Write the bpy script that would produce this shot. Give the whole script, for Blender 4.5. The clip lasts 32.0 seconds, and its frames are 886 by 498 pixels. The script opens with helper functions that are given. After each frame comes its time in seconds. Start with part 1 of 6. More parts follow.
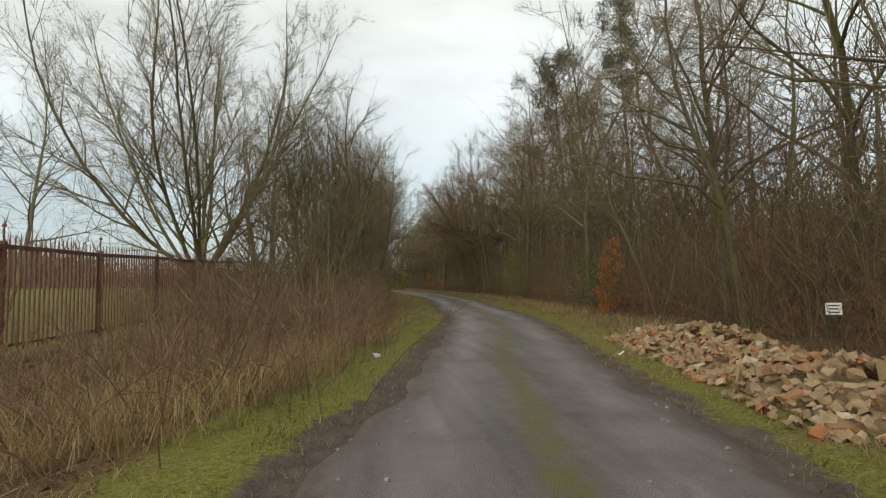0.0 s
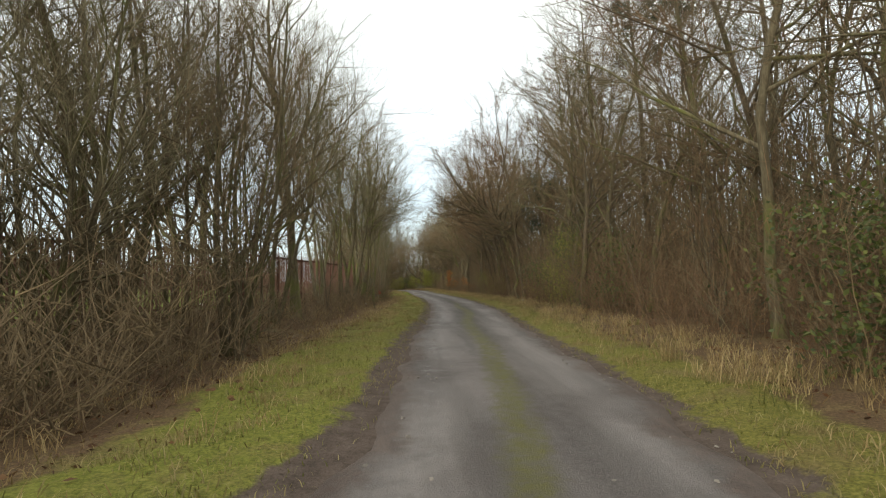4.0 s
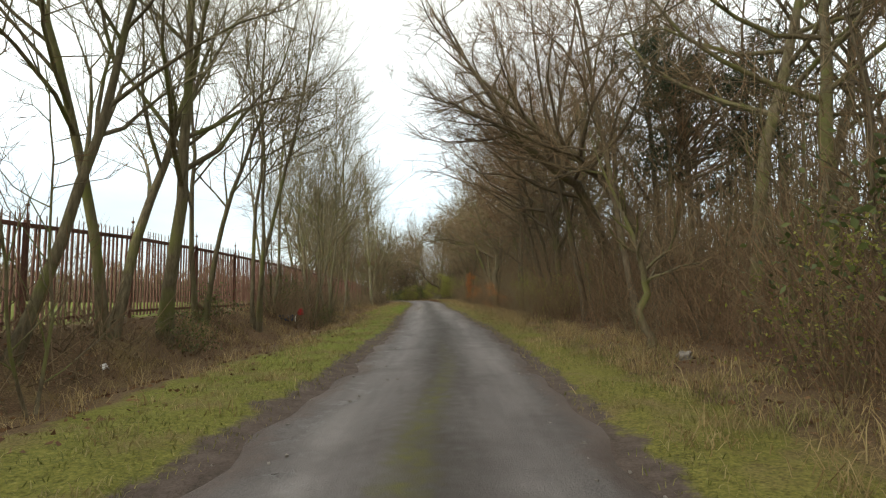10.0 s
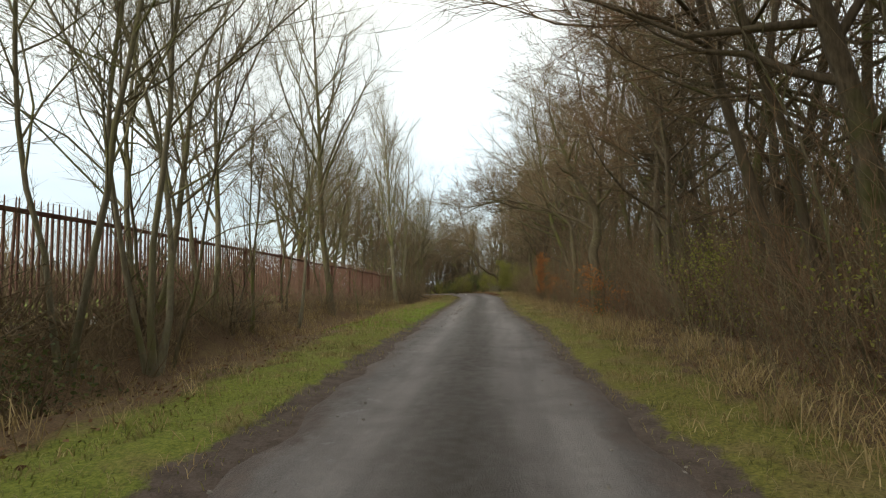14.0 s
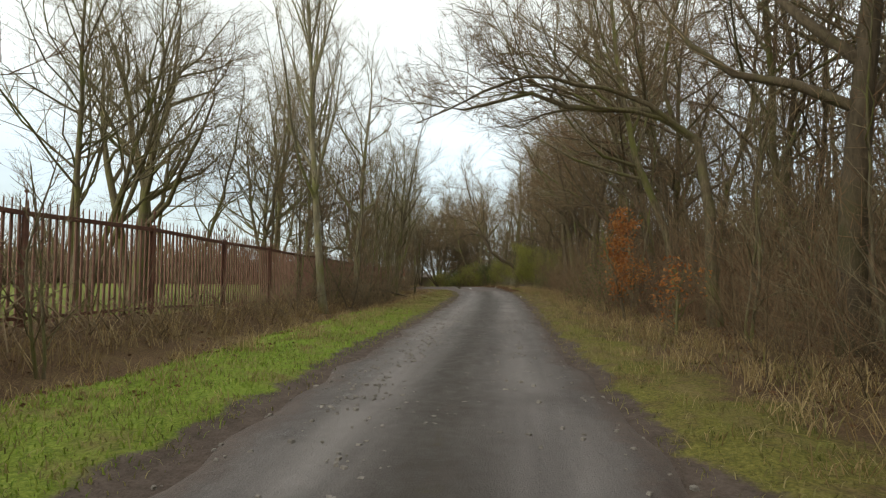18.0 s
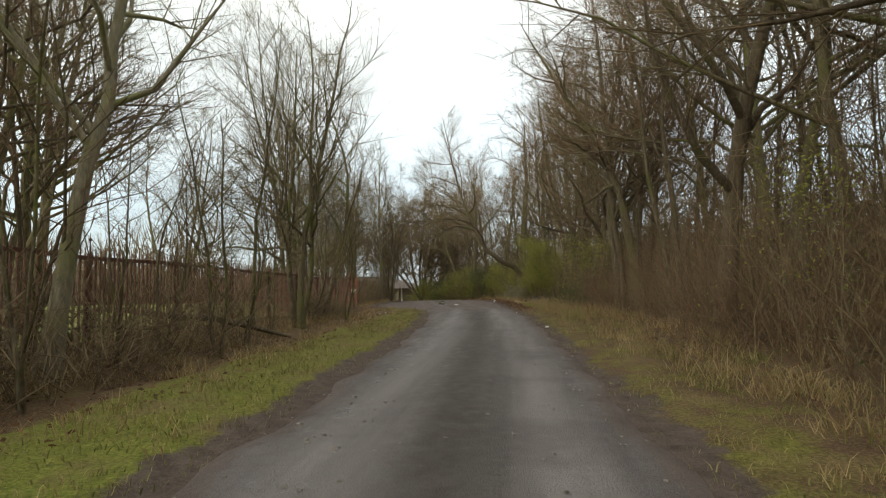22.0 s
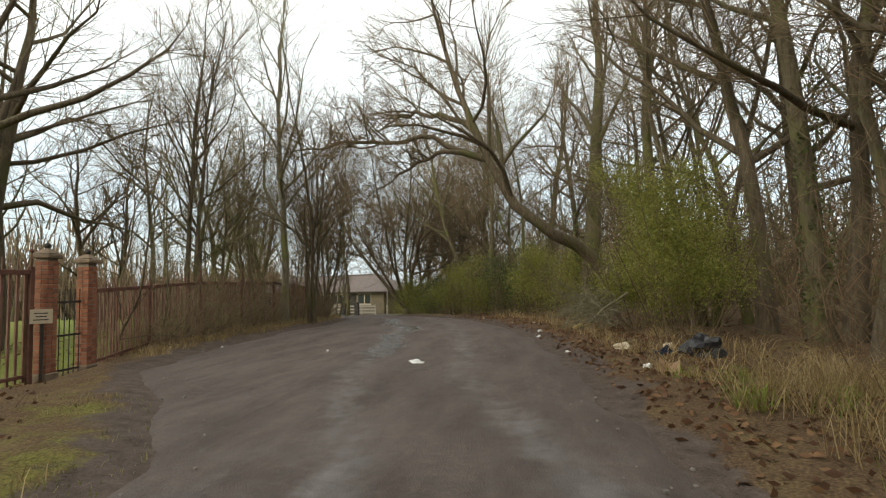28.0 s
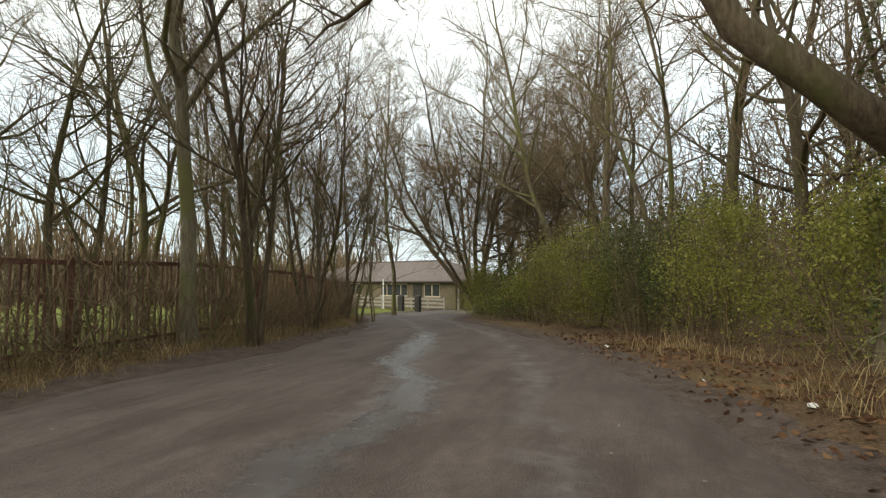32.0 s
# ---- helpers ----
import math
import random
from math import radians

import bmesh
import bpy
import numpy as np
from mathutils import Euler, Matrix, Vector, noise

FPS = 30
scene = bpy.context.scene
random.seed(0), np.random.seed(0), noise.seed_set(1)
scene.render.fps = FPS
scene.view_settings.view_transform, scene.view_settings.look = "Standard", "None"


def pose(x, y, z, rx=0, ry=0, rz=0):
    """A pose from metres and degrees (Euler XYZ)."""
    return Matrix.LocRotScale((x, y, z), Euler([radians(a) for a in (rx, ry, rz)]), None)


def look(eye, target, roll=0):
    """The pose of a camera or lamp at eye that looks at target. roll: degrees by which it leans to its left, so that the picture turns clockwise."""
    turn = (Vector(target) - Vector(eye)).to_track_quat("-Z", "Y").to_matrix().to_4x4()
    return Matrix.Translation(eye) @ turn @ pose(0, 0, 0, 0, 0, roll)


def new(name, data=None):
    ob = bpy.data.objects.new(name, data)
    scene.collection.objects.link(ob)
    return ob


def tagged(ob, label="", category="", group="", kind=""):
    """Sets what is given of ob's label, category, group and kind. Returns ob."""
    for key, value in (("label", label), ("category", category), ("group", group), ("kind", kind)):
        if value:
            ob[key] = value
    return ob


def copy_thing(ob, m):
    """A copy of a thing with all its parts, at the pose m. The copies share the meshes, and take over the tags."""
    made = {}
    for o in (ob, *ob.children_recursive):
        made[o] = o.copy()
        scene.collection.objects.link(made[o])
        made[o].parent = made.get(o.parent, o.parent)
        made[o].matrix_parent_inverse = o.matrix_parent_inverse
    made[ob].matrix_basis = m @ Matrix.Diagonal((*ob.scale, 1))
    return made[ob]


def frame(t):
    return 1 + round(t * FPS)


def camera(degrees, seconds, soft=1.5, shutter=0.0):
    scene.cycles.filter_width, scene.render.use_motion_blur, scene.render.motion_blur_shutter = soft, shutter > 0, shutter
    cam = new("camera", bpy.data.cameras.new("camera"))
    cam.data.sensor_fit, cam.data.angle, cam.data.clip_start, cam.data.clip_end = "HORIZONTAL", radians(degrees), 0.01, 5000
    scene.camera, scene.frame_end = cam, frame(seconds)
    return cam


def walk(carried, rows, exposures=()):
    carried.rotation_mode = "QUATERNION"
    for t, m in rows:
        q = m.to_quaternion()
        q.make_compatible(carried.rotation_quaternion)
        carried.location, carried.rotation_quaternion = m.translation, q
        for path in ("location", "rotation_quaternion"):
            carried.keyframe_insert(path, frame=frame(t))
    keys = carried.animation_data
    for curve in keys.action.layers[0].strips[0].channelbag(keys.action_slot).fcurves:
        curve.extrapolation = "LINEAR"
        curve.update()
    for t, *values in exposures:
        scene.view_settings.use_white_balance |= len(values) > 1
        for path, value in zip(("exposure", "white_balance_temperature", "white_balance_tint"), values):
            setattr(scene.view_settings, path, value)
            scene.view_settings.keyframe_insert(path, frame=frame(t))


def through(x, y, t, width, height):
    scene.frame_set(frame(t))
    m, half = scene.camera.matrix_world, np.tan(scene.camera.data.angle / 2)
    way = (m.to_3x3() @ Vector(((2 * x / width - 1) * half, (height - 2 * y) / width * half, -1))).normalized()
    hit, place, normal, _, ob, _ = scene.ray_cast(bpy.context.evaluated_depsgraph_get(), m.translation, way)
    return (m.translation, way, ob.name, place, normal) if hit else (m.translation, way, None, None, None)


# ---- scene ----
cam = camera(82.5, 32.0, soft=1.2)
PATH = [
    (0, -0, 0, 1.25, 93.91, 0.95, -7.47),
    (0.5, 0.405, 1.553, 1.248, 93.54, 0.94, -8.81),
    (1, 0.821, 3.179, 1.268, 93.66, 0.95, -9.2),
    (1.5, 1.243, 4.812, 1.239, 93.12, 1.14, -8.23),
    (2, 1.627, 6.456, 1.26, 93.17, 1.2, -6.72),
    (2.5, 1.996, 8.094, 1.256, 93.09, 1.17, -6.38),
    (3, 2.358, 9.814, 1.266, 93.95, 1.35, -6.68),
    (3.5, 2.717, 11.585, 1.248, 93.19, 0.97, -6.42),
    (4, 3.011, 13.391, 1.25, 93.87, 1.04, -3.72),
    (4.5, 3.238, 15.244, 1.25, 94.11, 1.15, -1.83),
    (5, 3.443, 17.14, 1.25, 94.08, 1.42, -2.01),
    (5.5, 3.68, 19.07, 1.245, 93.77, 2.1, -3.45),
    (6, 3.94, 21.04, 1.271, 93.44, 2.14, -3.28),
    (6.5, 4.202, 22.899, 1.247, 93.42, 1.61, -2.77),
    (7, 4.445, 24.741, 1.256, 93.24, 1.17, -2.46),
    (7.5, 4.662, 26.487, 1.222, 94.13, 0.88, -2.45),
    (8, 4.906, 28.277, 1.255, 94.21, 0.68, -2.61),
    (8.5, 5.153, 30.034, 1.235, 94.07, 0.63, -2.39),
    (9, 5.36, 31.855, 1.236, 94.48, 0.26, -1.81),
    (9.5, 5.525, 33.671, 1.225, 94.49, 0.1, -1.1),
    (10, 5.685, 35.518, 1.239, 94.95, 0.6, -0.22),
    (10.5, 5.82, 37.351, 1.279, 94.56, 1.09, 0.98),
    (11, 5.925, 39.267, 1.265, 94.09, 0.77, 2.31),
    (11.5, 6.01, 41.148, 1.265, 94.27, 0.62, 3.52),
    (12, 6.046, 43.182, 1.278, 94.47, 0.92, 4.95),
    (12.5, 6.046, 45.218, 1.274, 93.42, 1.33, 5.92),
    (13, 6.022, 47.321, 1.295, 93.73, 1.15, 6.16),
    (13.5, 5.978, 49.239, 1.28, 93.89, 1.06, 6.47),
    (14, 5.953, 51.167, 1.262, 94.01, 0.96, 6.62),
    (14.5, 5.913, 53.107, 1.263, 93.98, 0.84, 7.09),
    (15, 5.872, 55.063, 1.25, 94.23, 0.86, 6.87),
    (15.5, 5.833, 57.038, 1.25, 94.29, 0.73, 6.92),
    (16, 5.782, 59.029, 1.25, 94.21, 0.32, 7.55),
    (16.5, 5.706, 61.037, 1.251, 93.92, -0.76, 8.34),
    (17, 5.618, 63.065, 1.256, 93.84, -0.7, 8.2),
    (17.5, 5.556, 65.106, 1.24, 93.18, -0.23, 8.15),
    (18, 5.483, 67.141, 1.245, 92.93, -0.13, 8.04),
    (18.5, 5.4, 69.154, 1.254, 93.36, 0.55, 8.1),
    (19, 5.329, 71.095, 1.208, 93.47, 1.56, 8.43),
    (19.5, 5.267, 72.979, 1.228, 93.01, 1.67, 8.56),
    (20, 5.189, 74.741, 1.22, 93.53, 1.11, 8.72),
    (20.5, 5.139, 76.497, 1.242, 93.22, 1.54, 8.51),
    (21, 5.074, 78.245, 1.246, 93.69, 1.54, 8.58),
    (21.5, 5.011, 80.087, 1.223, 93.82, 1.17, 8.39),
    (22, 4.961, 81.908, 1.216, 94.02, 1.27, 7.89),
    (22.5, 4.936, 83.619, 1.231, 94.21, 1.52, 7.31),
    (23, 4.91, 85.269, 1.233, 94.07, 1.67, 7.36),
    (23.5, 4.845, 86.861, 1.249, 93.79, 2.02, 7.92),
    (24, 4.767, 88.516, 1.221, 93.95, 1.88, 8.28),
    (24.5, 4.68, 90.244, 1.242, 95.15, 1.9, 8.24),
    (25, 4.529, 92.108, 1.25, 94.8, 1.34, 9.86),
    (25.5, 4.335, 94.032, 1.25, 94.67, 1.12, 10.68),
    (26, 4.14, 95.941, 1.25, 94.66, 1.02, 9.89),
    (26.5, 3.99, 97.759, 1.231, 94.75, 0.93, 8.38),
    (27, 3.891, 99.412, 1.229, 94.56, 1.07, 8.64),
    (27.5, 3.786, 101.013, 1.245, 94.23, 1.39, 9.28),
    (28, 3.674, 102.589, 1.292, 94.03, 1.52, 10.32),
    (28.5, 3.534, 104.088, 1.275, 93.57, 1.55, 11.37),
    (29, 3.398, 105.473, 1.262, 93.08, 1.57, 12.08),
    (29.5, 3.252, 106.768, 1.239, 92.48, 0.97, 13.56),
    (30, 3.041, 108.053, 1.21, 92.65, 0.92, 15.44),
    (30.5, 2.819, 109.216, 1.185, 93.07, 0.93, 17.05),
    (31, 2.568, 110.364, 1.221, 94.45, 0.66, 18.5),
    (31.5, 2.384, 111.351, 1.218, 93.63, 0.44, 19.71),
    (32, 2.172, 112.347, 1.264, 92.99, 0.47, 20.54),
]
EXPOSURES = [(t, e + 0.04 + 0.10 * min(1, t / 3), 6650, 3) for t, e in ((0, -0.46), (1.5, -0.40), (3, -0.22), (6, 0.03), (9, 0.10), (11, 0.0), (12, -0.18), (17, -0.18), (22, -0.18), (24, -0.10), (27, 0.0), (32, 0.12))]
walk(cam, [(t, pose(*p)) for t, *p in PATH], EXPOSURES)
# ---- world, sun ----
world = bpy.data.worlds.new("overcast_sky")
scene.world = world
world.use_nodes = True
wt = world.node_tree
wt.nodes.clear()


def wnode(kind, **values):
    n = wt.nodes.new(kind)
    for k, v in values.items():
        n.inputs[k].default_value = v
    return n


SUN_UP, SUN_TURN = radians(24), radians(215)
sky = wt.nodes.new("ShaderNodeTexSky")
sky.sky_type, sky.sun_disc = "NISHITA", False
sky.sun_elevation, sky.sun_rotation = SUN_UP, SUN_TURN
sky.dust_density, sky.air_density = 3.0, 1.0
coord = wt.nodes.new("ShaderNodeTexCoord")
apart = wt.nodes.new("ShaderNodeSeparateXYZ")
wt.links.new(coord.outputs["Generated"], apart.inputs[0])
# cloud deck: bluish grey low down, bright overhead
deck = wt.nodes.new("ShaderNodeValToRGB")
deck.color_ramp.elements[0].position, deck.color_ramp.elements[0].color = 0.0, (0.50, 0.56, 0.62, 1)
deck.color_ramp.elements[1].position, deck.color_ramp.elements[1].color = 0.62, (1.04, 1.0, 0.93, 1)
e = deck.color_ramp.elements.new(0.16)
e.color = (0.60, 0.66, 0.72, 1)
e = deck.color_ramp.elements.new(0.34)
e.color = (0.92, 0.93, 0.93, 1)
wt.links.new(apart.outputs["Z"], deck.inputs[0])
cloud = wnode("ShaderNodeTexNoise", Scale=2.6, Detail=5.0, Roughness=0.55)
stretch = wt.nodes.new("ShaderNodeMapping")
stretch.inputs["Scale"].default_value = (1, 1, 3.2)
wt.links.new(coord.outputs["Generated"], stretch.inputs[0])
wt.links.new(stretch.outputs[0], cloud.inputs["Vector"])
tone = wt.nodes.new("ShaderNodeMapRange")
tone.inputs["From Min"].default_value, tone.inputs["From Max"].default_value = 0.3, 0.7
tone.inputs["To Min"].default_value, tone.inputs["To Max"].default_value = 0.84, 1.16
wt.links.new(cloud.outputs["Fac"], tone.inputs["Value"])
shade = wt.nodes.new("ShaderNodeVectorMath")
shade.operation = "SCALE"
wt.links.new(deck.outputs[0], shade.inputs[0])
wt.links.new(tone.outputs[0], shade.inputs["Scale"])
bg_sky = wnode("ShaderNodeBackground", Strength=0.06)
wt.links.new(sky.outputs[0], bg_sky.inputs["Color"])
bg_cloud = wnode("ShaderNodeBackground", Strength=1.25)
wt.links.new(shade.outputs[0], bg_cloud.inputs["Color"])
both = wt.nodes.new("ShaderNodeAddShader")
wt.links.new(bg_sky.outputs[0], both.inputs[0])
wt.links.new(bg_cloud.outputs[0], both.inputs[1])
out = wt.nodes.new("ShaderNodeOutputWorld")
wt.links.new(both.outputs[0], out.inputs[0])

sun = new("sun", bpy.data.lights.new("sun", "SUN"))
sun.data.energy, sun.data.angle, sun.data.color = 0.9, radians(25), (1.0, 0.95, 0.88)
sun.matrix_world = look((0, 0, 50), (math.sin(SUN_TURN) * -40, -math.cos(SUN_TURN) * 40, 50 - 40 * math.tan(SUN_UP)))
# ---- materials ----
def link(nt, a, b):
    nt.links.new(a, b)


class Mat:
    """A small builder of procedural materials on object-space or world-space coordinates."""

    def __init__(self, name, rough=0.85, spec=0.3, metal=0.0):
        self.m = bpy.data.materials.new(name)
        self.m.use_nodes = True
        self.nt = self.m.node_tree
        self.bsdf = self.nt.nodes["Principled BSDF"]
        self.bsdf.inputs["Roughness"].default_value = rough
        self.bsdf.inputs["Specular IOR Level"].default_value = spec
        self.bsdf.inputs["Metallic"].default_value = metal
        self.geo = self.nt.nodes.new("ShaderNodeNewGeometry")

    def pos(self, scale=(1, 1, 1), local=False):
        mp = self.nt.nodes.new("ShaderNodeMapping")
        mp.inputs["Scale"].default_value = scale
        if local:
            tc = self.nt.nodes.new("ShaderNodeTexCoord")
            link(self.nt, tc.outputs["Object"], mp.inputs[0])
        else:
            link(self.nt, self.geo.outputs["Position"], mp.inputs[0])
        return mp.outputs[0]

    def noise(self, scale, detail=4, rough=0.6, vec=None):
        n = self.nt.nodes.new("ShaderNodeTexNoise")
        n.inputs["Scale"].default_value, n.inputs["Detail"].default_value = scale, detail
        n.inputs["Roughness"].default_value = rough
        link(self.nt, vec if vec else self.pos(), n.inputs["Vector"])
        return n.outputs["Fac"]

    def voronoi(self, scale, vec=None, feature="F1", out="Distance"):
        n = self.nt.nodes.new("ShaderNodeTexVoronoi")
        n.feature = feature
        n.inputs["Scale"].default_value = scale
        link(self.nt, vec if vec else self.pos(), n.inputs["Vector"])
        return n.outputs[out]

    def ramp(self, fac, stops):
        n = self.nt.nodes.new("ShaderNodeValToRGB")
        els = n.color_ramp.elements
        while len(els) < len(stops):
            els.new(0.5)
        for el, (p, c) in zip(els, stops):
            el.position, el.color = p, (*c, 1) if len(c) == 3 else c
        link(self.nt, fac, n.inputs[0])
        return n.outputs[0]

    def grey(self, fac, lo, hi, a=0.0, b=1.0):
        n = self.nt.nodes.new("ShaderNodeMapRange")
        n.inputs["From Min"].default_value, n.inputs["From Max"].default_value = lo, hi
        n.inputs["To Min"].default_value, n.inputs["To Max"].default_value = a, b
        link(self.nt, fac, n.inputs["Value"])
        return n.outputs[0]

    def mix(self, fac, a, b, mode="MIX"):
        n = self.nt.nodes.new("ShaderNodeMix")
        n.data_type, n.blend_type = "RGBA", mode
        for sock, v in ((n.inputs[0], fac), (n.inputs[6], a), (n.inputs[7], b)):
            if isinstance(v, (int, float)):
                sock.default_value = v
            elif isinstance(v, tuple):
                sock.default_value = (*v, 1)
            else:
                link(self.nt, v, sock)
        return n.outputs[2]

    def math(self, op, a, b=0.0):
        n = self.nt.nodes.new("ShaderNodeMath")
        n.operation = op
        for sock, v in ((n.inputs[0], a), (n.inputs[1], b)):
            if isinstance(v, (int, float)):
                sock.default_value = v
            else:
                link(self.nt, v, sock)
        return n.outputs[0]

    def attr(self, name):
        n = self.nt.nodes.new("ShaderNodeAttribute")
        n.attribute_name = name
        return n.outputs["Fac"]

    def island(self):
        return self.geo.outputs["Random Per Island"]

    def each(self):
        return self.nt.nodes.new("ShaderNodeObjectInfo").outputs["Random"]

    def color(self, c):
        if isinstance(c, tuple):
            self.bsdf.inputs["Base Color"].default_value = (*c, 1)
        else:
            link(self.nt, c, self.bsdf.inputs["Base Color"])
        return self

    def rough(self, s):
        link(self.nt, s, self.bsdf.inputs["Roughness"])
        return self

    def bump(self, h, strength=0.4, dist=0.02):
        n = self.nt.nodes.new("ShaderNodeBump")
        n.inputs["Strength"].default_value, n.inputs["Distance"].default_value = strength, dist
        link(self.nt, h, n.inputs["Height"])
        link(self.nt, n.outputs[0], self.bsdf.inputs["Normal"])
        return self


def bark_material(name, dark, pale, moss, moss_amount):
    m = Mat(name, 0.9, 0.2)
    v = m.pos((9, 9, 1.6), local=True)
    grain = m.noise(2.2, 5, 0.65, v)
    c = m.ramp(grain, [(0.3, dark), (0.72, pale)])
    algae = m.noise(1.1, 3, 0.6, m.pos())
    c = m.mix(m.grey(algae, 0.62 - moss_amount, 0.80 - moss_amount), c, moss)
    c = m.mix(m.grey(m.each(), 0, 1, 0.0, 0.45), c, dark)
    m.color(c).bump(grain, 0.7, 0.03)
    return m.m


def twig_material(name, a, b):
    m = Mat(name, 0.85, 0.25)
    m.color(m.mix(m.island(), a, b))
    return m.m


def leaf_material(name, a, b, c, rough=0.6, through=0.25):
    m = Mat(name, rough, 0.3)
    col = m.ramp(m.island(), [(0.0, a), (0.55, b), (1.0, c)])
    big = m.noise(0.9, 3)
    m.color(m.mix(m.grey(big, 0.35, 0.7, 0.0, 0.55), col, a))
    m.bsdf.inputs["Transmission Weight"].default_value = 0.0
    tr = m.nt.nodes.new("ShaderNodeBsdfTranslucent")
    link(m.nt, col, tr.inputs["Color"])
    mx = m.nt.nodes.new("ShaderNodeMixShader")
    mx.inputs[0].default_value = through
    o = m.nt.nodes["Material Output"]
    link(m.nt, m.bsdf.outputs[0], mx.inputs[1])
    link(m.nt, tr.outputs[0], mx.inputs[2])
    link(m.nt, mx.outputs[0], o.inputs[0])
    return m.m


def plain_material(name, a, b, rough=0.8, scale=6, spec=0.3, bump=0.2, metal=0.0):
    m = Mat(name, rough, spec, metal)
    n = m.noise(scale, 5)
    m.color(m.mix(m.grey(n, 0.3, 0.7), a, b)).bump(m.noise(scale * 6, 3), bump, 0.01)
    return m.m


BARK = bark_material("bark_olive", (0.072, 0.058, 0.036), (0.25, 0.21, 0.135), (0.16, 0.165, 0.055), 0.16)
BARK_PALE = bark_material("bark_pale", (0.13, 0.115, 0.08), (0.36, 0.32, 0.22), (0.21, 0.21, 0.08), 0.16)
BARK_DARK = bark_material("bark_dark", (0.066, 0.051, 0.034), (0.20, 0.160, 0.108), (0.10, 0.105, 0.036), 0.10)
TWIG = twig_material("twigs_brown", (0.100, 0.072, 0.040), (0.235, 0.172, 0.098))
TWIG_GREY = twig_material("twigs_grey", (0.120, 0.100, 0.058), (0.265, 0.225, 0.135))
TWIG_RED = twig_material("twigs_reddish", (0.105, 0.066, 0.037), (0.225, 0.142, 0.078))
BRAMBLE = twig_material("bramble_stems", (0.115, 0.070, 0.045), (0.29, 0.19, 0.115))
WOOD_RAW = plain_material("broken_wood", (0.42, 0.33, 0.14), (0.28, 0.21, 0.10), 0.8, 9)

def grass_material(name, a, b, c, dead, amount):
    """Blades that turn straw-coloured in patches."""
    m = Mat(name, 0.65, 0.25)
    col = m.ramp(m.island(), [(0.0, a), (0.55, b), (1.0, c)])
    patch = m.math("ADD", m.math("MULTIPLY", m.noise(1.6, 5, 0.65), 0.7), m.math("MULTIPLY", m.noise(0.45, 3), 0.3))
    col = m.mix(m.grey(patch, 0.44, 0.60, 0.0, amount), col, dead)
    m.color(col)
    tr = m.nt.nodes.new("ShaderNodeBsdfTranslucent")
    link(m.nt, col, tr.inputs["Color"])
    mx = m.nt.nodes.new("ShaderNodeMixShader")
    mx.inputs[0].default_value = 0.3
    link(m.nt, m.bsdf.outputs[0], mx.inputs[1])
    link(m.nt, tr.outputs[0], mx.inputs[2])
    link(m.nt, mx.outputs[0], m.nt.nodes["Material Output"].inputs[0])
    return m.m


GRASS = grass_material("verge_grass", (0.085, 0.092, 0.026), (0.175, 0.185, 0.046), (0.38, 0.33, 0.15), (0.30, 0.235, 0.115), 0.9)
GRASS_LUSH = grass_material("lush_grass", (0.130, 0.200, 0.026), (0.220, 0.315, 0.042), (0.34, 0.390, 0.080), (0.26, 0.28, 0.055), 0.4)
STRAW = leaf_material("dry_grass", (0.21, 0.145, 0.066), (0.38, 0.28, 0.135), (0.54, 0.43, 0.23), 0.75, 0.25)
DEAD_LEAF = leaf_material("dead_leaves", (0.080, 0.042, 0.024), (0.16, 0.082, 0.042), (0.27, 0.155, 0.075), 0.8, 0.1)
COPPER_LEAF = leaf_material("copper_leaves", (0.25, 0.090, 0.026), (0.42, 0.165, 0.045), (0.52, 0.27, 0.090), 0.7, 0.3)
EVERGREEN = leaf_material("evergreen_leaves", (0.046, 0.062, 0.020), (0.100, 0.122, 0.035), (0.18, 0.192, 0.056), 0.5, 0.2)
PRIVET = leaf_material("privet_leaves", (0.150, 0.162, 0.034), (0.265, 0.278, 0.056), (0.42, 0.39, 0.100), 0.55, 0.35)
NEEDLES = leaf_material("pine_needles", (0.020, 0.032, 0.014), (0.042, 0.062, 0.026), (0.075, 0.095, 0.045), 0.6, 0.15)

# ground: leaf litter, verge soil and grass, field
g = Mat("ground_cover", 0.95, 0.15)
n1, n2, n3 = g.noise(0.55, 5), g.noise(5.0, 5), g.noise(38.0, 4)
litter = g.ramp(n3, [(0.25, (0.045, 0.030, 0.019)), (0.55, (0.135, 0.088, 0.051)), (0.8, (0.26, 0.18, 0.100))])
sward = g.math("ADD", g.math("MULTIPLY", n3, 0.55), g.math("MULTIPLY", g.noise(13.0, 5, 0.7), 0.45))
moss = g.ramp(sward, [(0.30, (0.038, 0.035, 0.012)), (0.48, (0.142, 0.136, 0.032)), (0.60, (0.225, 0.208, 0.056)), (0.72, (0.33, 0.285, 0.12))])
straw = g.ramp(n3, [(0.25, (0.09, 0.065, 0.03)), (0.8, (0.28, 0.21, 0.10))])
edge = g.math("ADD", g.attr("verge"), g.math("MULTIPLY", g.math("SUBTRACT", g.noise(1.7, 7, 0.65), 0.5), 2.0))
lush = g.ramp(sward, [(0.30, (0.050, 0.075, 0.012)), (0.50, (0.165, 0.240, 0.030)), (0.70, (0.29, 0.340, 0.065))])
moss = g.mix(g.attr("lush"), moss, lush)
c = g.mix(g.grey(edge, 0.35, 0.75), litter, moss)
c = g.mix(g.math("MULTIPLY", g.grey(g.math("ADD", g.math("MULTIPLY", n1, 0.4), g.math("MULTIPLY", g.noise(1.6, 5, 0.65), 0.6)), 0.50, 0.62), 0.75), c, straw)
